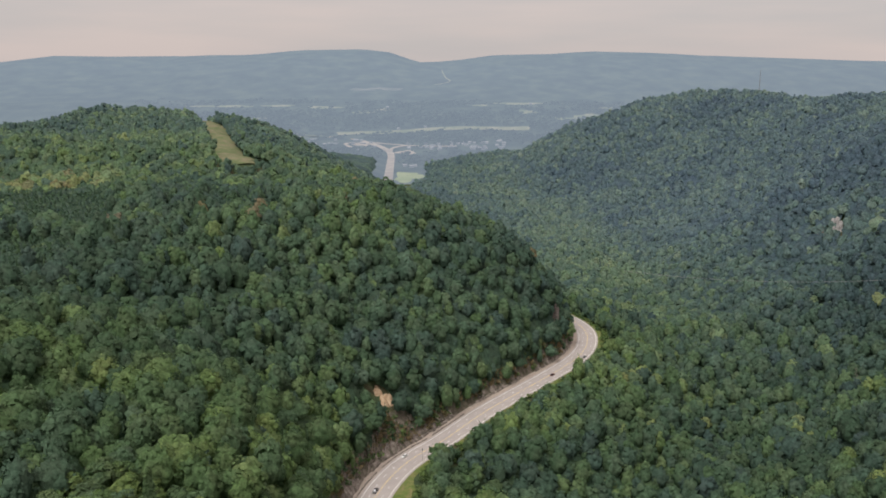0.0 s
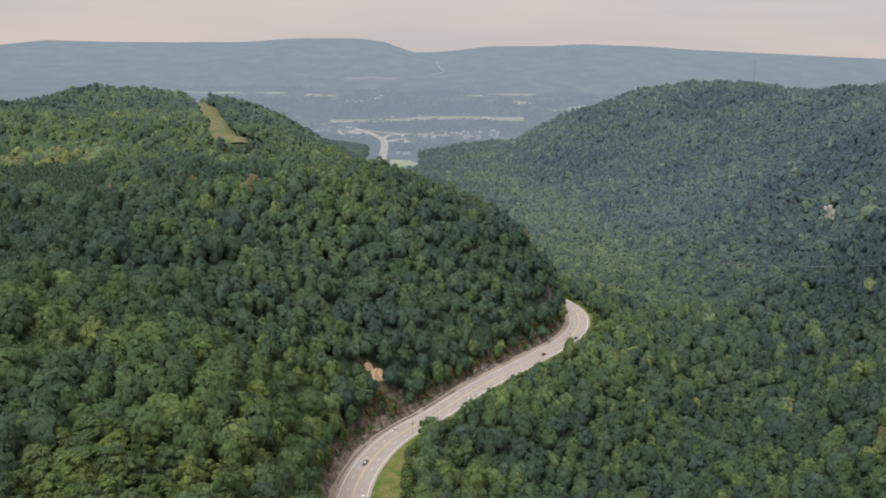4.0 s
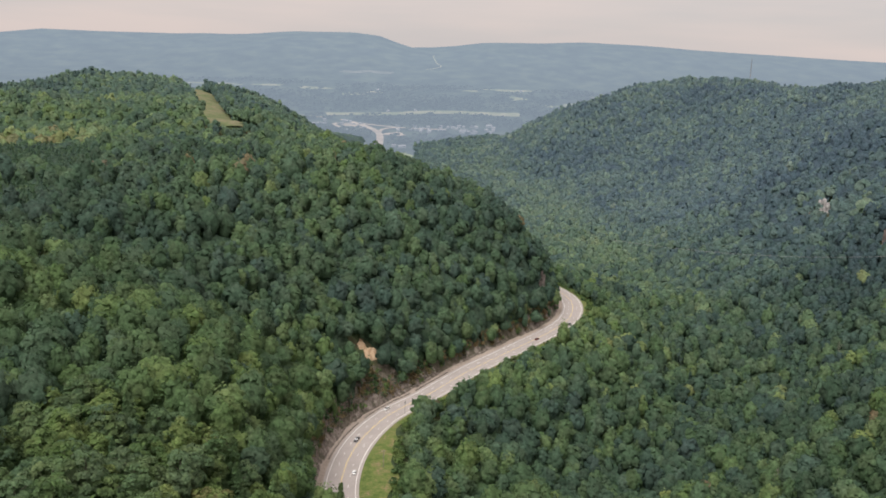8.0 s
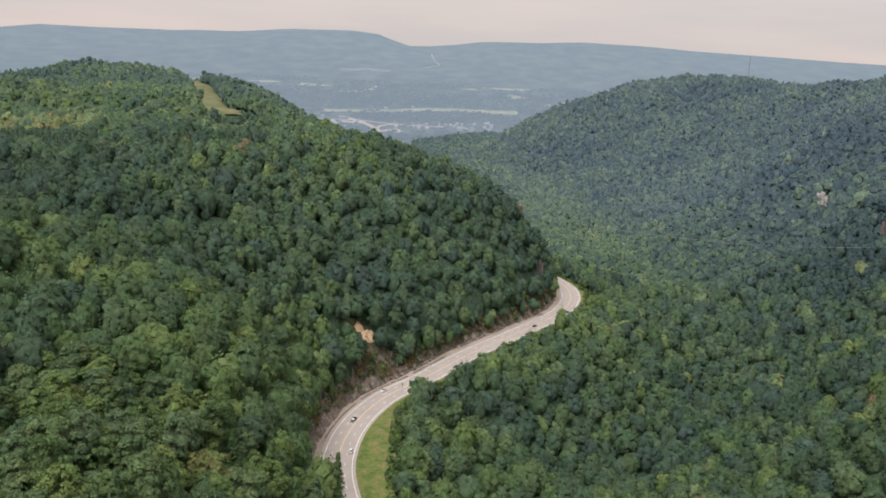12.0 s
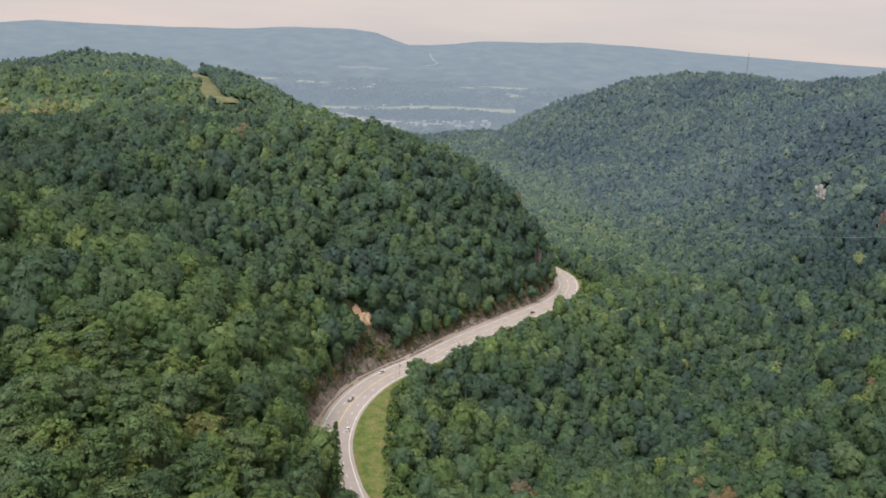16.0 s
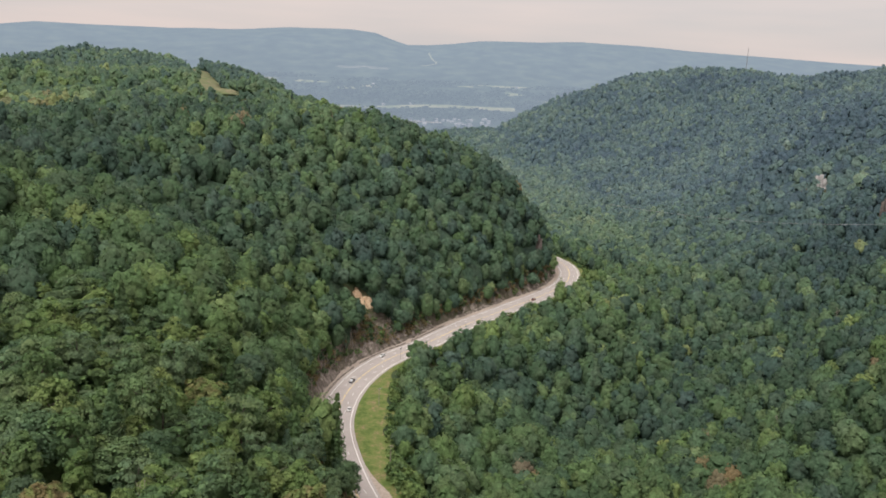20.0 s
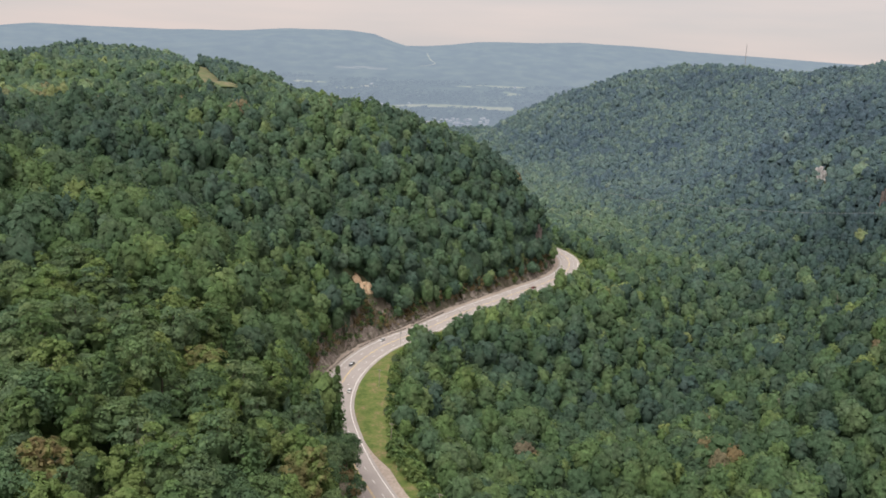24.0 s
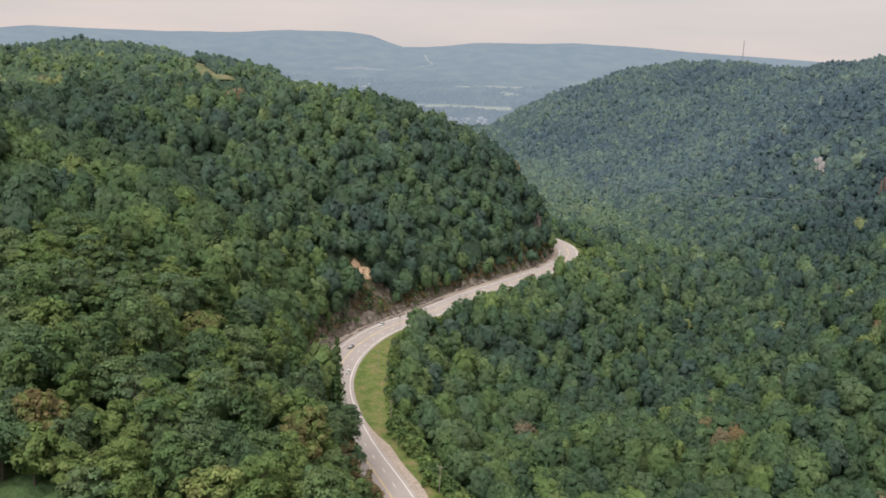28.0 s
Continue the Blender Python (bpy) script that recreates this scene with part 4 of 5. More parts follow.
for px, py, pz in zip(front_x, front_y, front_z):
    edge = beside(ROAD_PLAN, np.array([px]), np.array([py]))[0] > -42
    odds = np.array([9, 11, 12, 11, 11, 10, 9, 10, 6, 3, 2, 2, 0] if not edge else [6, 6, 7, 6, 9, 7, 12, 6, 13, 6, 5, 5, 5], float)
    k = int(pick.choice(13, p=odds / odds.sum()))
    g = pick.uniform(0.68, 1.28) if not edge else pick.uniform(0.85, 1.2) * (0.85 if py < 276 else 1.0)
    # stretched taller to fit the outline in the camera's view
    tall = 1.42 if 286 < py < 350 and edge else 1.0
    place = Matrix.Translation((px, py, pz)) @ Matrix.Rotation(pick.uniform(0, 6.28), 4, "Z") @ Matrix.Diagonal((g * pick.uniform(0.9, 1.15) * (0.88 if edge else 1.0), g * (0.88 if edge else 1.0), g * tall * pick.uniform(0.82, 1.2), 1))
    if k not in used:
        tree_masters[k].matrix_basis = place
        used.add(k)
    else:
        one = copy_thing(tree_masters[k], Matrix.Identity(4))
        one.matrix_basis = place

# bare dead trees that stand out of the canopy
snag_bark = plain("bleached_wood", (0.27, 0.23, 0.205), 0.85, 0.1, vary=0.25, scale=3.0)


def dead_tree(at, high, seed):
    r = random.Random(seed)
    root = tagged(new("dead_tree"), "bare bleached dead tree among green crowns", "dead tree", "dead trees")
    root.matrix_basis = Matrix.Translation(at)
    bm = bmesh.new()
    tube(bm, (0, 0, -1), (0.3, 0.2, high * 0.6), 0.22, 0.12, 7)
    tube(bm, (0.3, 0.2, high * 0.6), (0.1, 0.5, high), 0.12, 0.03, 6)
    part("trunk", bm, snag_bark, root)
    for k in range(8):
        w = 0.45 + 0.06 * k
        ang = k * 2.3 + r.uniform(-0.5, 0.5)
        base = Vector((0.25, 0.2, high * w))
        tip = base + Vector((math.cos(ang) * 2.6, math.sin(ang) * 2.6, 2.2)) * r.uniform(0.7, 1.2)
        bm = bmesh.new()
        tube(bm, base, tip, 0.07, 0.025, 5)
        for q in range(2):
            mid = base.lerp(tip, 0.5 + 0.25 * q)
            tube(bm, mid, mid + Vector((r.uniform(-1, 1), r.uniform(-1, 1), 1.1)), 0.05, 0.02, 4)
        part("branch", bm, snag_bark, root)


for k, (px, py, high) in enumerate([(-63, 186, 16.0), (196, 452, 19.0), (168, 405, 17.0), (322, 660, 20.0)]):
    dead_tree((px, py, float(land(np.array([px]), np.array([py]))[0])), high, k)

# low scrub along the verge and on the stony strip under the cut
r = np.random.default_rng(21)
BUSH = [broad_crown(r, 30, 0.8, 1, lobes=5, puffs=False, radius=1.7, low=0.0, high=2.6) for _ in range(4)]


def scrub(name, label, x, y, tint, size):
    n = len(x)
    z = land(x, y)
    vs, fs, ts, base = [], [], [], 0
    for px, py, pz, t in zip(x, y, z, tint):
        v, f, nv = BUSH[r.integers(0, 4)]
        g, a = size * r.uniform(0.5, 1.4), r.uniform(0, 6.28)
        turned = np.column_stack([v[:, 0] * np.cos(a) - v[:, 1] * np.sin(a), v[:, 0] * np.sin(a) + v[:, 1] * np.cos(a), v[:, 2]]) * g
        vs.append(turned + (px, py, pz - 0.1))
        fs.append(f + base)
        ts.append(np.full(len(v), t))
        base += len(v)
    me = solid(name, np.vstack(vs), np.vstack(fs), smooth=False)
    me.materials.append(LEAVES)
    tint_mesh(me, np.concatenate(ts))
    return tagged(new(name, me), label, "bushes", kind="stuff")


walk_line = LINE[(LINE[:, 1] > 200) & (LINE[:, 1] < 860)]
spots = walk_line[r.integers(0, len(walk_line), 620)] + r.uniform(-2.5, 2.5, (620, 2))
edge_w = 12.5 + 15 * np.exp(-(((spots[:, 1] - 410) / 55) ** 2)) + 4 * ease(spots[:, 1], 300, 200) + 7.0 * np.exp(-(((spots[:, 1] - 325) / 45) ** 2)) + 5.0 * np.exp(-(((spots[:, 1] - 255) / 45) ** 2))
off = np.column_stack([edge_w + r.uniform(-1.0, 5.0, 620)])


def shifted(points, off):
    """Points moved sideways off the highway's centre line."""
    near = np.argmin(((points[:, None, :] - LINE[None, :, :]) ** 2).sum(2), axis=1)
    t = tangent[near] / np.linalg.norm(tangent[near], axis=1, keepdims=True)
    return LINE[near] + np.column_stack([t[:, 1], -t[:, 0]]) * np.reshape(off, (-1, 1)) + (points - LINE[near]) * 0.0


by_verge = shifted(spots, off[:, 0]) + r.uniform(-1.5, 1.5, (620, 2))
scrub("verge_scrub", "tangled green scrub along the edge of the grass verge", by_verge[:, 0], by_verge[:, 1], r.uniform(0.3, 0.8, 620), 1.0)
near_line = LINE[(LINE[:, 1] > 205) & (LINE[:, 1] < 345)]
spots = near_line[r.integers(0, len(near_line), 330)]
low_wood = shifted(spots, r.uniform(17.5, 31.0, 330)) + r.uniform(-1.5, 1.5, (330, 2))
scrub("low_scrub", "bright green low scrub and saplings below the lay-by", low_wood[:, 0], low_wood[:, 1], r.uniform(0.38, 0.80, 330), 1.5)
spots = walk_line[r.integers(0, len(walk_line), 760)] + r.uniform(-2.5, 2.5, (760, 2))
on_cut = shifted(spots, -r.uniform(15.5, 20.0, 760)) + r.uniform(-1.2, 1.2, (760, 2))
below = np.column_stack([r.uniform(-36, -18, 70), r.uniform(500, 519, 70)])
below = below[beside(ROAD_PLAN, below[:, 0], below[:, 1]) < -14]
on_cut = np.vstack([on_cut[: 760 - len(below)], below])
scrub("cutting_scrub", "brown and green brush growing out of the cutting", on_cut[:, 0], on_cut[:, 1], np.where(r.uniform(0, 1, 760) < 0.62, r.uniform(0.94, 0.965, 760), r.uniform(0.05, 0.55, 760)), 1.15)

# leafless saplings stand in a grey-brown thicket above the inner shoulder
def bare_thicket(name, label, y0, y1, count, near, far, high):
    r = np.random.default_rng(61)
    line = LINE[(LINE[:, 1] > y0) & (LINE[:, 1] < y1)]
    at = shifted(line[r.integers(0, len(line), count)] + 0.0, -r.uniform(near, far, count)) + r.uniform(-2.5, 2.5, (count, 2))
    z = land(at[:, 0], at[:, 1])
    vs, fs = [], []

    def twig(a, b, wide):
        side = np.cross(b - a, (r.normal(), r.normal(), 0.1))
        side = side / (np.linalg.norm(side) + 1e-9) * wide
        other = np.cross(b - a, side)
        other = other / (np.linalg.norm(other) + 1e-9) * wide
        k = 4 * sum(1 for _ in vs) * 2
        vs.append(np.vstack([a + side, a + other, a - side, a - other, b + side * 0.4, b + other * 0.4, b - side * 0.4, b - other * 0.4]))
        fs.extend([(k + i, k + (i + 1) % 4, k + 4 + (i + 1) % 4, k + 4 + i) for i in range(4)])

    for (px, py), pz in zip(at, z):
        foot = np.array((px, py, pz - 0.3))
        tip = foot + (r.normal(0, 0.5), r.normal(0, 0.5), high * r.uniform(0.55, 1.15))
        twig(foot, tip, 0.11)
        for w in r.uniform(0.35, 0.9, 5):
            base = foot + (tip - foot) * w
            twig(base, base + (r.normal(0, 0.8), r.normal(0, 0.8), r.uniform(0.6, 1.6)), 0.06)
    me = solid(name, np.vstack(vs), np.array(fs), smooth=False)
    me.materials.append(snag_bark)
    return tagged(new(name, me), label, "saplings", kind="stuff")


bare_thicket("bare_saplings", "thicket of grey-brown leafless saplings above the road shoulder", 372, 515, 420, 14.5, 19.0, 7.0)

# ---- bare earth, outcrops and the power-line swath ----
clay = Shader("bare_clay", 0.95, 0.05)
clay.colour(clay.ramp(clay.noise(0.45, 6), [(0.3, (0.31, 0.205, 0.125)), (0.5, (0.43, 0.305, 0.195)), (0.7, (0.55, 0.43, 0.30))]))
clay.bump(clay.noise(1.5, 6), 0.7, 0.4)


def draped_patch(name, cx, cy, rx, ry, lift, seed, n=30, rough=0.5):
    """An uneven patch lying on the slope."""
    ang = np.linspace(0, 2 * np.pi, n, endpoint=False)
    rim = 1 + 0.22 * np.sin(3 * ang + seed) + 0.14 * np.sin(5 * ang + 2 * seed) + 0.08 * np.sin(9 * ang)
    rings = 5
    pts = []
    for k in range(rings + 1):
        w = max(k / rings, 0.02)
        px, py = cx + rx * w * rim * np.cos(ang), cy + ry * w * rim * np.sin(ang)
        pts.append(np.column_stack([px, py, land(px, py) + lift * (1 - w**4 * 1.3) + rough * 0.4 * waves(px, py, 2.1, seed)]))
    verts = np.vstack(pts)
    faces = []
    for k in range(rings):
        for i in range(n):
            j = (i + 1) % n
            faces.append((k * n + i, (k + 1) * n + i, (k + 1) * n + j, k * n + j))
    return solid(name, verts, np.array(faces))


slip = bmesh.new()
for cx, cy, rx, ry, lift, seed in ((-40.2, 528.5, 3.4, 3.4, 1.5, 2.0), (-33.6, 528.8, 3.5, 3.6, 1.7, 4.1), (-36.2, 523.8, 2.8, 4.0, 1.4, 0.7)):
    slip.from_mesh(draped_patch("slip_lobe", cx, cy, rx, ry, lift, seed))
tagged(part("clay_slip", slip, clay.mat), "bare orange clay slip above the cutting", "bare earth", kind="structure")
pale_rock = Shader("pale_rock", 0.9, 0.15)
pale_rock.colour(pale_rock.ramp(pale_rock.noise(0.3, 7, 0.65), [(0.3, (0.20, 0.19, 0.182)), (0.5, (0.40, 0.385, 0.372)), (0.68, (0.54, 0.525, 0.51))]))
pale_rock.bump(pale_rock.noise(0.9, 7), 0.8, 0.8)


rusty_rock = Shader("rusty_rock", 0.92, 0.12)
rusty_rock.colour(rusty_rock.ramp(rusty_rock.noise(0.4, 7, 0.65), [(0.3, (0.09, 0.075, 0.068)), (0.5, (0.16, 0.135, 0.122)), (0.68, (0.25, 0.215, 0.20))]))
rusty_rock.bump(rusty_rock.noise(0.9, 7), 0.8, 0.8)


def outcrop(x, y, wide, high, seed, label, stone=pale_rock):
    """A broken cliff of stacked, cracked blocks standing out of the trees."""
    r = random.Random(seed)
    root = tagged(new("rock_outcrop"), label, "rock", "outcrops")
    z = float(land(np.array([x]), np.array([y]))[0])
    root.matrix_basis = Matrix.Translation((x, y, z)) @ Matrix.Rotation(r.uniform(-0.3, 0.3), 4, "Z")
    n = max(3, int(wide / 3.5))
    for k in range(n):
        bm = bmesh.new()
        h = high * r.uniform(0.82, 1.0) * (1 - 0.25 * abs(2 * (k + 0.5) / n - 1) ** 2)
        slab(bm, (wide / n * r.uniform(0.95, 1.2), 5.5 * r.uniform(0.8, 1.2), h), (wide * ((k + 0.5) / n - 0.5), r.uniform(-0.8, 0.8), h / 2 - 1), r.uniform(-0.2, 0.2), bevel=0.5, taper=r.uniform(0.75, 0.95))
        bmesh.ops.subdivide_edges(bm, edges=bm.edges[:], cuts=2, use_grid_fill=True)
        for v in bm.verts:
            v.co += Vector(noise.noise_vector(v.co * 0.45 + Vector((seed, k, 0)))) * 0.9
        part("boulder", bm, stone.mat, root)


outcrop(418.5, 932, 11.0, 18.0, 1, "pale grey cliff showing through the forest")
outcrop(404, 936, 8.0, 18.5, 2, "small brown cliff showing through the forest", rusty_rock)
outcrop(424, 803, 9.0, 18.0, 3, "pink-grey rock face among the trees", rusty_rock)
outcrop(94, 717, 5.0, 15.0, 4, "rusty rock face at the tip of the spur", rusty_rock)
outcrop(452, 1136, 4.0, 15.0, 5, "thin pale rock chimney among the trees", rusty_rock)

swath_soil = Shader("swath_grass", 0.95, 0.05)
swath_soil.colour(swath_soil.ramp(swath_soil.noise(0.06, 6, 0.65), [(0.36, (0.098, 0.125, 0.058)), (0.46, (0.130, 0.148, 0.076)), (0.55, (0.152, 0.150, 0.088)), (0.64, (0.195, 0.172, 0.118))]))
swath_soil.bump(swath_soil.noise(0.6, 5), 0.6, 0.6)
swath_line = smooth_line([(-218, 940), (-224, 958), (-266, 1090), (-318, 1250), (-372, 1400), (-418, 1545), (-450, 1650)], 8.0)
swath_mesh = ribbon("power_line_swath", swath_line, [-22, -12, -4, 4, 12, 22], [0.3, 1.4, 1.6, 1.6, 1.4, 0.3])
tagged(part("power_line_swath", swath_mesh, swath_soil.mat), "cleared strip of dry tan grass up the hill", "clearing", kind="structure")

# ---- poles by the road ----
pole_wood = plain("weathered_pole", (0.30, 0.26, 0.22), 0.9, 0.1, vary=0.2, scale=4.0)
glass_insulator = plain("insulator", (0.35, 0.36, 0.36), 0.3, 0.5)


def utility_pole(x, y, high, turn, arm=2.4):
    root = tagged(new("utility_pole"), "grey wooden utility pole with a crossarm on the verge", "pole", "roadside poles")
    root.matrix_basis = Matrix.Translation((x, y, float(land(np.array([x]), np.array([y]))[0]))) @ Matrix.Rotation(turn, 4, "Z")
    part("post", tube(bmesh.new(), (0, 0, -0.5), (0, 0, high), 0.17, 0.12, 10), pole_wood, root)
    cross = part("crossarm", slab(bmesh.new(), (arm, 0.14, 0.16), (0, 0.16, high - 0.5), bevel=0.02), pole_wood, root)
    for k in (-0.46, -0.15, 0.15, 0.46):
        part("insulator", tube(bmesh.new(), (arm * k, 0.16, high - 0.42), (arm * k, 0.16, high - 0.15), 0.06, 0.04, 8), glass_insulator, cross)


for px, py, high, turn in [(-20.1, 419, 9.5, 0.1), (-11.4, 351, 9.5, -0.35), (8.0, 287, 10.5, -0.4)]:
    utility_pole(px, py, high, turn)
steel = plain("galvanised_steel", (0.32, 0.32, 0.32), 0.45, 0.5, metal=0.7)
signpost = tagged(new("signpost"), "grey steel post with a road sign seen edge-on", "signpost")
signpost.matrix_basis = Matrix.Translation((-11.6, 490.5, 0.1))
part("post", tube(bmesh.new(), (0, 0, -0.3), (0, 0, 8.0), 0.11, 0.08, 8), steel, signpost)
part("sign_plate", slab(bmesh.new(), (1.1, 0.06, 1.0), (0.0, -0.1, 7.3), 0.9, bevel=0.01), steel, signpost)

# low concrete barrier along the inner edge of the bend
barrier_mat = plain("stained_concrete", (0.24, 0.215, 0.19), 0.9, 0.15, vary=0.3, scale=0.7)
barrier = tagged(new("road_barrier"), "low stained concrete barrier along the inner shoulder", "barrier")
block = bmesh.new()
slab(block, (5.6, 0.55, 0.85), (0, 0, 0.42), bevel=0.06, taper=0.8)
block_mesh = bpy.data.meshes.new("barrier_block")
block.to_mesh(block_mesh)
block.free()
block_mesh.materials.append(barrier_mat)
s0, s1 = arc[np.argmax(LINE[:, 1] > 425)], arc[np.argmax(LINE[:, 1] > 560)]
for k, s in enumerate(np.arange(s0, s1, 6.0)):
    if k % 9 != 8:
        part("barrier_block", block_mesh, None, barrier, at=road_spot(s, -9.9, 0.2))

# ---- vehicles ----
glass = Shader("car_glass", 0.08, 0.6)
glass.colour((0.02, 0.024, 0.028))
rubber = plain("rubber", (0.03, 0.03, 0.03), 0.85, 0.2)
alloy = plain("alloy", (0.45, 0.45, 0.46), 0.35, 0.5, metal=0.8)
lamp_red = plain("tail_lamp", (0.35, 0.03, 0.02), 0.25, 0.5)
lamp_clear = plain("headlamp", (0.75, 0.75, 0.72), 0.2, 0.6)


def profile_body(bm, pts, wide, tuck=0.0):
    """A closed side profile swept across the car, with its upper points drawn inwards."""
    top = max(p[1] for p in pts)
    sides = []
    for side in (-1, 1):
        sides.append([bm.verts.new((px, side * (wide / 2 - tuck * max(0, (pz - 0.8) / max(0.01, top - 0.8))), pz)) for px, pz in pts])
    n = len(pts)
    bm.faces.new(sides[0])
    bm.faces.new(sides[1][::-1])
    for k in range(n):
        bm.faces.new((sides[0][k], sides[1][k], sides[1][(k + 1) % n], sides[0][(k + 1) % n]))
    bmesh.ops.recalc_face_normals(bm, faces=bm.faces[:])
    bmesh.ops.bevel(bm, geom=bm.edges[:], offset=0.06, segments=2, affect="EDGES")
    return bm


def car(colour, label, s, off, turned=False, kind="car"):
    paint = Shader(kind + "_paint", 0.3, 0.5)
    paint.colour(colour)
    paint.bsdf.inputs["Coat Weight"].default_value = 0.6
    root = tagged(new(kind), label, kind.replace("_", " "), "vehicles on the highway")
    root.matrix_basis = road_spot(s, off, 0.31) @ Matrix.Rotation(math.pi if turned else 0.0, 4, "Z")
    long = 5.6 if kind == "pickup_truck" else 4.7
    h = long / 2
    part("body", profile_body(bmesh.new(), [(-h, 0.35), (-h, 0.95), (-h + 0.3, 1.02), (h - 1.3, 1.02), (h - 0.25, 0.86), (h, 0.70), (h, 0.35)], 1.85), paint.mat, root)
    cab = [(-h + 0.45, 1.0), (-h + 1.0, 1.48), (0.35, 1.50), (1.15, 1.0)] if kind == "car" else [(-0.7, 1.0), (-0.55, 1.78), (0.65, 1.80), (1.4, 1.0)]
    part("cabin", profile_body(bmesh.new(), cab, 1.78, 0.22), glass.mat, root, "dark tinted glasshouse")
    rx0, rx1, rz = (-h + 1.05, 0.30, 1.52) if kind == "car" else (-0.5, 0.6, 1.82)
    part("roof", slab(bmesh.new(), (rx1 - rx0, 1.30, 0.06), ((rx0 + rx1) / 2, 0, rz), bevel=0.02), paint.mat, root)
    if kind == "pickup_truck":
        part("load_bed", slab(bmesh.new(), (1.75, 1.5, 0.1), (-1.75, 0, 1.06), bevel=0.02), rubber, root, "black bed liner")
    for fx in (-h * 0.62, h * 0.64):
        for side in (-1, 1):
            wheel = part("wheel", tube(bmesh.new(), (fx, side * 0.98, 0.34), (fx, side * 0.76, 0.34), 0.34, 0.34, 18), rubber, root)
            part("rim", tube(bmesh.new(), (fx, side * 0.992, 0.34), (fx, side * 0.90, 0.34), 0.21, 0.21, 12), alloy, wheel)
    for side in (-1, 1):
        part("headlamp", slab(bmesh.new(), (0.06, 0.36, 0.16), (h + 0.005, side * 0.66, 0.62), bevel=0.02), lamp_clear, root)
        part("tail_lamp", slab(bmesh.new(), (0.06, 0.26, 0.2), (-h - 0.005, side * 0.74, 0.80), bevel=0.02), lamp_red, root)
    return root


def along(y):
    return float(arc[np.argmax(LINE[:, 1] > y)])


car((0.72, 0.72, 0.70), "white car on the inner lanes of the highway", along(489), -5.4, True)
car((0.70, 0.70, 0.68), "white car on the outer lanes of the highway", along(410), 5.4)
car((0.04, 0.04, 0.045), "black pickup truck rounding the bend", along(449), -1.9, True, "pickup_truck")
car((0.10, 0.11, 0.13), "dark grey car on the outer lanes", along(506), 5.4)
car((0.16, 0.035, 0.03), "dark red car on the straight stretch", along(640), 1.9)
car((0.05, 0.055, 0.06), "black car near the far bend", along(686), 5.4)

# ---- the cable slung across the creek valley ----
cable_pts = [(u, 720.0, 56.0 + 0.00042 * (u - 295.0) ** 2) for u in np.arange(150.0, 470.0, 8.0)]
bm = bmesh.new()
for a, b in zip(cable_pts[:-1], cable_pts[1:]):
    tube(bm, a, b, 0.11, 0.11, 5)
tagged(part("power_cable", bm, steel), "thin grey power cable sagging high across the creek valley", "cable")

# ---- the mast on the mountain ----
mast = tagged(new("radio_mast"), "thin grey lattice radio mast on the wooded ridge", "mast")
mast.matrix_basis = Matrix.Translation((597, 1709, float(land(np.array([597.0]), np.array([1709.0]))[0])))
for k in range(3):
    a = k * 2 * math.pi / 3
    part("leg", tube(bmesh.new(), (0.9 * math.cos(a), 0.9 * math.sin(a), -1), (0.35 * math.cos(a), 0.35 * math.sin(a), 53), 0.20, 0.16, 6), steel, mast)
for k in range(13):
    w = 0.9 - 0.55 * k / 13
    bm = bmesh.new()
    for q in range(3):
        a, b = q * 2 * math.pi / 3, (q + 1) * 2 * math.pi / 3
        tube(bm, (w * math.cos(a), w * math.sin(a), 4 * k), (w * math.cos(b), w * math.sin(b), 4 * k + 4), 0.09, 0.09, 4)
    part("brace", bm, steel, mast)
part("aerial", tube(bmesh.new(), (0, 0, 52), (0, 0, 57), 0.12, 0.06, 6), steel, mast)

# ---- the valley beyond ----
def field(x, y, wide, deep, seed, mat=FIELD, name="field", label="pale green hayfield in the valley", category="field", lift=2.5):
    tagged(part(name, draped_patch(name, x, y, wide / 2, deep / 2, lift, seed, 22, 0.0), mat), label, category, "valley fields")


for k, (fx, fy, wide, deep) in enumerate([(290, 3465, 190, 90), (300, 3240, 70, 50),
                                         (520, 3190, 130, 60), (140, 3380, 60, 50), (430, 3150, 90, 40), (-470, 2810, 90, 40), (-820, 3330, 260, 70),
                                         (-610, 3330, 120, 50), (-440, 3300, 130, 50), (-290, 3230, 90, 45), (-215, 3270, 70, 40), (-700, 3120, 160, 60), (640, 3330, 150, 60)]):
    field(fx, fy, wide, deep, k * 1.7)
field(-80, 1985, 66, 200, 1.2, MEADOW, "meadow", "light green meadow beside the highway", "field")
field(-343, 3765, 120, 40, 2.0, FAINT, "clearing", "bare cleared ground on the far mountain", "clearing")
field(-235, 3790, 150, 50, 5.0, FAINT, "clearing", "bare cleared ground on the far mountain", "clearing")
field(-245, 2700, 70, 90, 3.0, PALE, "interchange", "bare tan ground inside the highway interchange", "bare ground")
field(-110, 2600, 70, 60, 4.0, PALE, "parking_area", "pale paved lot beside the highway", "lot")
zig = ribbon("mountain_road", smooth_line([(-7, 4260), (-8, 4210), (6, 4050), (27, 3970), (-2, 3930), (-40, 3908)], 15.0), [-3, 0, 3], [2.0, 3.0, 2.0])
tagged(part("mountain_road", zig, FIELD), "pale road cut climbing the far mountain", "road", kind="structure")
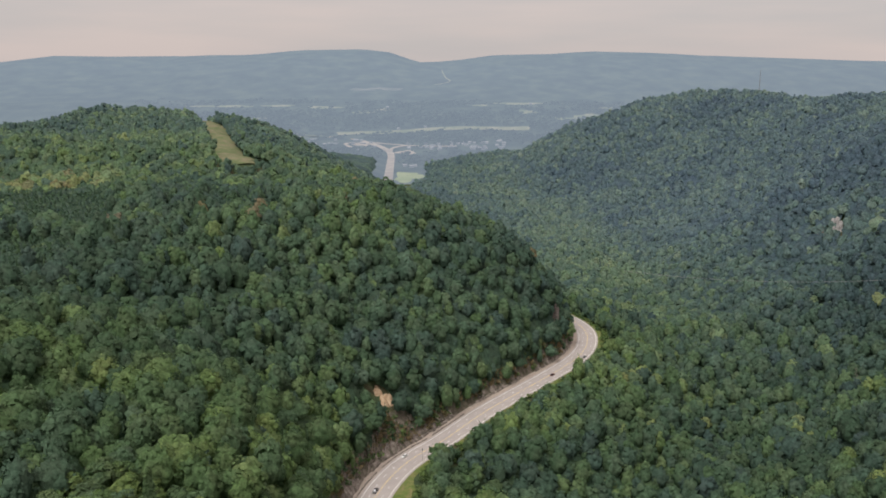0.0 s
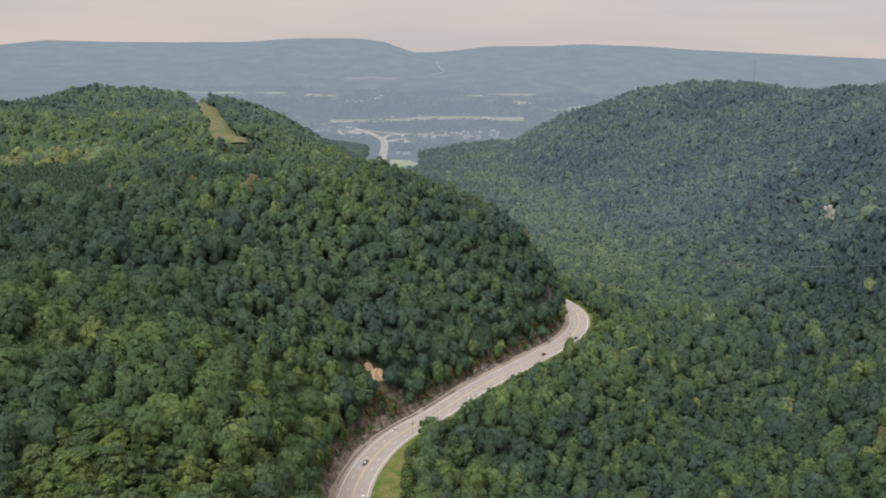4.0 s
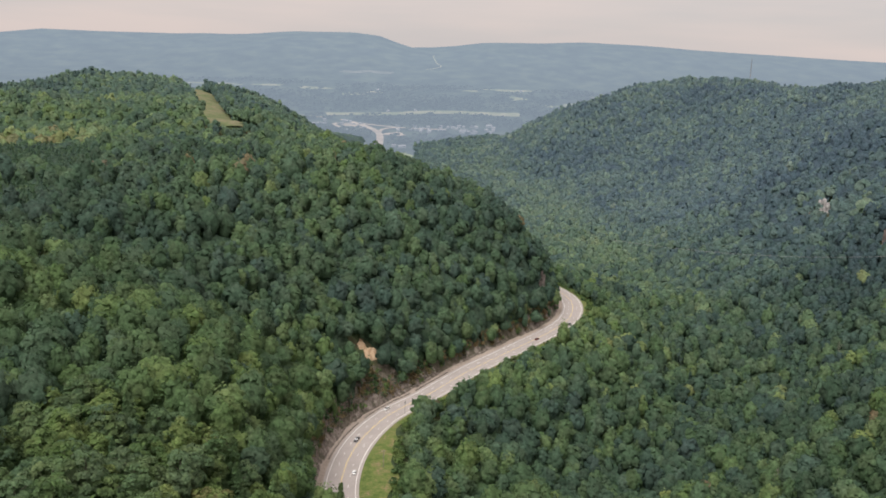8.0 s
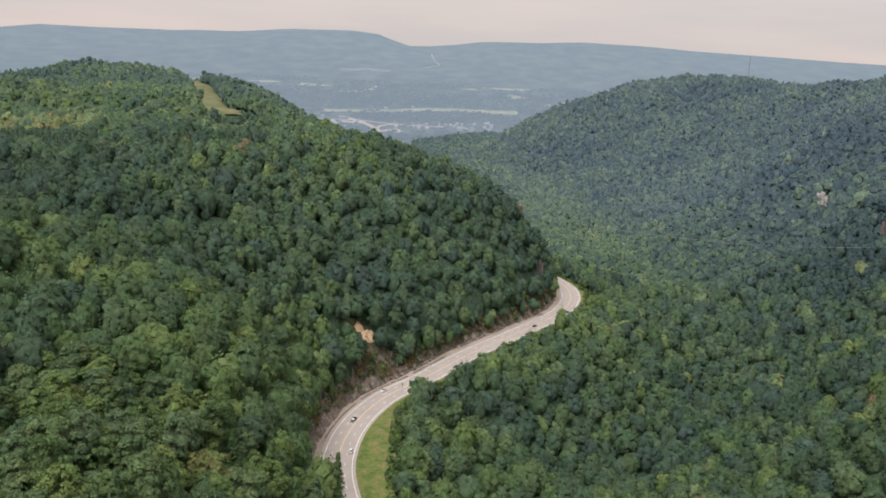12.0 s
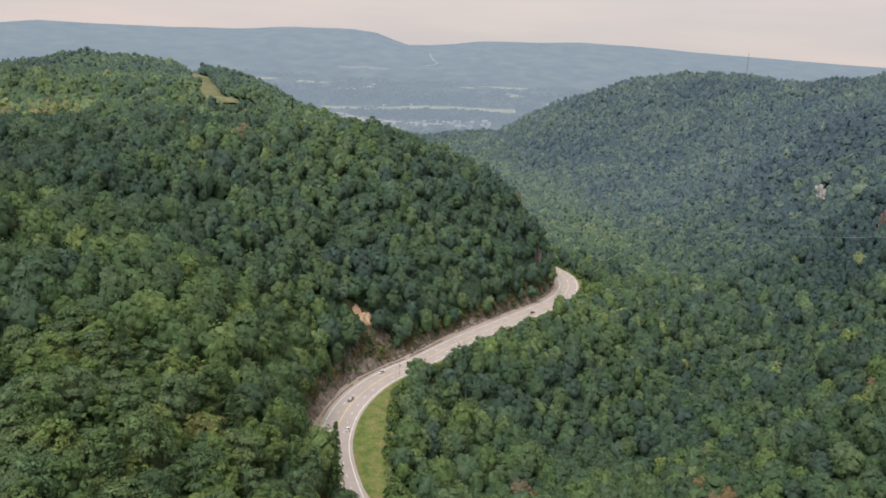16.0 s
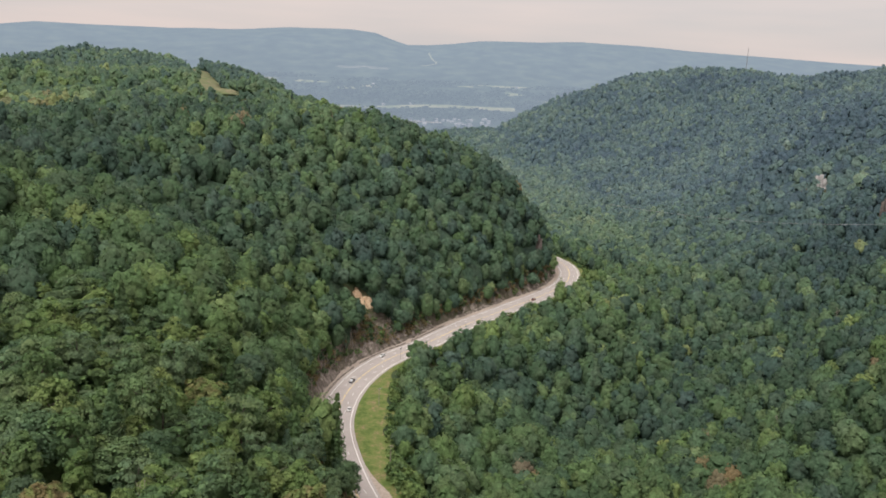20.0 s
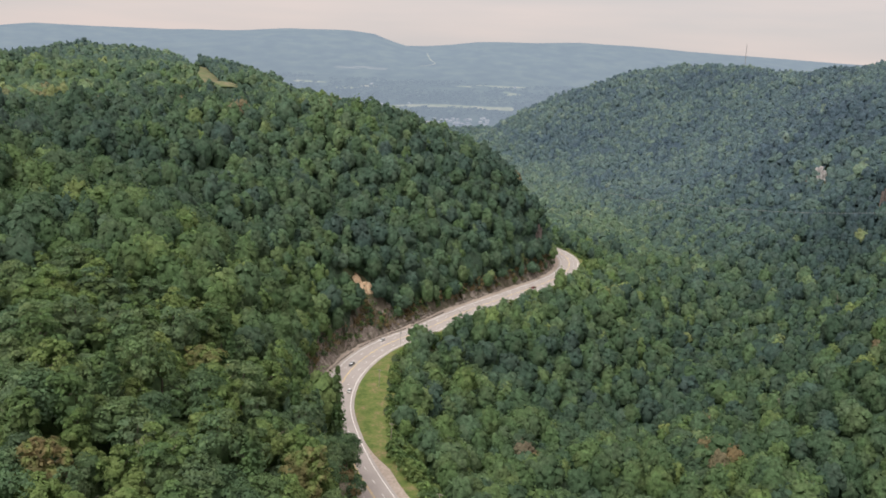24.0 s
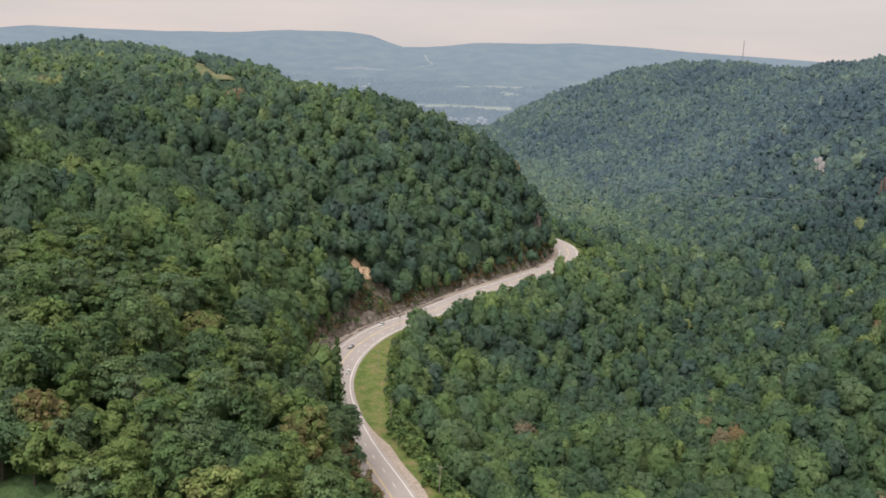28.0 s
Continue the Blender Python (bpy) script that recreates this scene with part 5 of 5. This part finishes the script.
for pts in ([(-176, 2640), (-214, 2690), (-262, 2702), (-292, 2650), (-262, 2606)], [(-156, 2590), (-150, 2650), (-112, 2686), (-40, 2692), (40, 2698)],
            [(-228, 2740), (-170, 2712), (-112, 2690)]):
    ramp_mesh = ribbon("slip_road", smooth_line(pts, 20.0), [-6, 0, 6], [3.0, 3.2, 3.0])
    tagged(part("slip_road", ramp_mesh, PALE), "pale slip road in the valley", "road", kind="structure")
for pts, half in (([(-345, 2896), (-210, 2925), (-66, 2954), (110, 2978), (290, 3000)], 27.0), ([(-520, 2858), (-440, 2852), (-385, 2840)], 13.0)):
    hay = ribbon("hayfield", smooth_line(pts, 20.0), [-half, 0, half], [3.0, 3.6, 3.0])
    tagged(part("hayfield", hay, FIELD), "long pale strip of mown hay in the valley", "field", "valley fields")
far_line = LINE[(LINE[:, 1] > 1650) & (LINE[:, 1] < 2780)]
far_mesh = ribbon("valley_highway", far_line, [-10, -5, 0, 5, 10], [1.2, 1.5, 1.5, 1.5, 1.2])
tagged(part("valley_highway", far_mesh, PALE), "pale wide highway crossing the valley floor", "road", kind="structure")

# walls, roofs and windows glow with painted haze; none is a lamp
walls = haze_glow("distant_wall", [(0.3, (0.09, 0.088, 0.085)), (0.7, (0.17, 0.165, 0.16))], 0.05)
roofs = haze_glow("distant_roof", [(0.3, (0.07, 0.068, 0.07)), (0.7, (0.20, 0.195, 0.195))], 0.05)
panes = haze_glow("distant_window", [(0.3, (0.05, 0.06, 0.07)), (0.7, (0.08, 0.09, 0.10))], 0.05)
town = random.Random(3)


def house(x, y, wide, deep, high, shed):
    root = tagged(new("warehouse" if shed else "house"), "long pale flat-roofed building in the valley town" if shed else "small pale gabled house in the valley town", "building", "town buildings")
    root.matrix_basis = Matrix.Translation((x, y, float(land(np.array([x]), np.array([y]))[0]) + 0.5)) @ Matrix.Rotation(town.uniform(-0.4, 0.4), 4, "Z")
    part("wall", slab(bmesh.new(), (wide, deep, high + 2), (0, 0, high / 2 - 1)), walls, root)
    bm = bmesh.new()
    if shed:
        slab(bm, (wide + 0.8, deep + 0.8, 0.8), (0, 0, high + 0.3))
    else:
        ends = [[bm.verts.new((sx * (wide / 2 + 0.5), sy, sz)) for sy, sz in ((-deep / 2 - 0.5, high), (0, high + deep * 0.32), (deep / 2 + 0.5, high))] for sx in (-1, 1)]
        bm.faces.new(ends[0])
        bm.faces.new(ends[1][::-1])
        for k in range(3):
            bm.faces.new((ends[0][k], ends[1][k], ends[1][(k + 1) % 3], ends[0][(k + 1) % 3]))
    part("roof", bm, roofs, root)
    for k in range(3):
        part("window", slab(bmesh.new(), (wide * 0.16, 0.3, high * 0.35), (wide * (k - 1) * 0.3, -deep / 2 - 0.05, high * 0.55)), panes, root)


for k in range(62):
    shed = k % 5 == 0
    fx = town.uniform(-110, 215) if k < 40 else town.uniform(-420, -200)
    fy = (2690 + town.uniform(-40, 60)) if k < 40 else 2620 + town.uniform(-60, 160)
    house(fx, fy, town.uniform(14, 24) if shed else town.uniform(7, 11), town.uniform(9, 13) if shed else town.uniform(6, 9), town.uniform(3.0, 4.5), shed)
for fx, fy in [(-78, 2170), (-70, 2185), (-95, 2200), (-150, 2985), (-60, 3000), (330, 3420), (-205, 3290)]:
    house(fx, fy, 10, 7, 4, False)

# woods of the valley floor and the foot of the far ridge
r = np.random.default_rng(31)
vx, vy = spread(r, -1150, 1000, 1800, 3500, 28.0)
dense = waves(vx, vy, 240, 1.2) + 0.7 * waves(vx, vy, 90, 3.4)
band = np.exp(-(((vy - 3120) / 110) ** 2)) + np.exp(-(((vy - 2820) / 55) ** 2)) + ease(vy, 2300, 2050) + 0.4
keep = in_view(vx, vy, 20) & (dense * 0.5 + band > r.uniform(0.0, 0.9, len(vx))) & (np.abs(beside(ROAD_PLAN, vx, vy)) > 32)
for fx, fy, wide, deep in [(-300, 2905, 190, 90), (-120, 2945, 250, 90), (60, 2970, 260, 90), (220, 2993, 190, 90), (-450, 2852, 170, 50), (-215, 2690, 170, 140), (290, 3465, 200, 100), (520, 3190, 140, 70), (-82, 2052, 86, 130), (-820, 3330, 270, 80),
                           (-245, 2700, 90, 110), (-110, 2600, 90, 80), (60, 2690, 340, 60), (300, 3240, 80, 60), (430, 3150, 100, 50), (-610, 3330, 130, 60), (-440, 3300, 140, 60)]:
    keep &= ((vx - fx) / (wide / 2)) ** 2 + ((vy - fy) / (deep / 2)) ** 2 > 1
vx, vy = vx[keep], vy[keep]
vz = land(vx, vy)
keep = (vz < 140) & ((beside(FOOT_PLAN, vx, vy) < 0) | (vy > 2300)) & (vy > 2200)
vx, vy, vz = vx[keep], vy[keep], vz[keep]
vs, fs, base = [], [], 0
for k in range(4):
    v, f, nv = TINY[k]
    who = np.arange(len(vx)) % 4 == k
    g = r.uniform(0.8, 1.5, (who.sum(), 1, 1)) * np.array([1.5, 1.5, 0.9])
    vs.append((v[None] * g + np.column_stack([vx[who], vy[who], vz[who] - 1])[:, None]).reshape(-1, 3))
    fs.append((f[None] + (np.arange(who.sum()) * len(v))[:, None, None]).reshape(-1, 4) + base)
    base += who.sum() * len(v)
valley_mesh = solid("valley_woods", np.vstack(vs), np.vstack(fs), smooth=False)
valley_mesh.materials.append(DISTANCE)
tagged(new("valley_woods", valley_mesh), "hazy blue-green woods on the valley floor", "woods", kind="stuff")
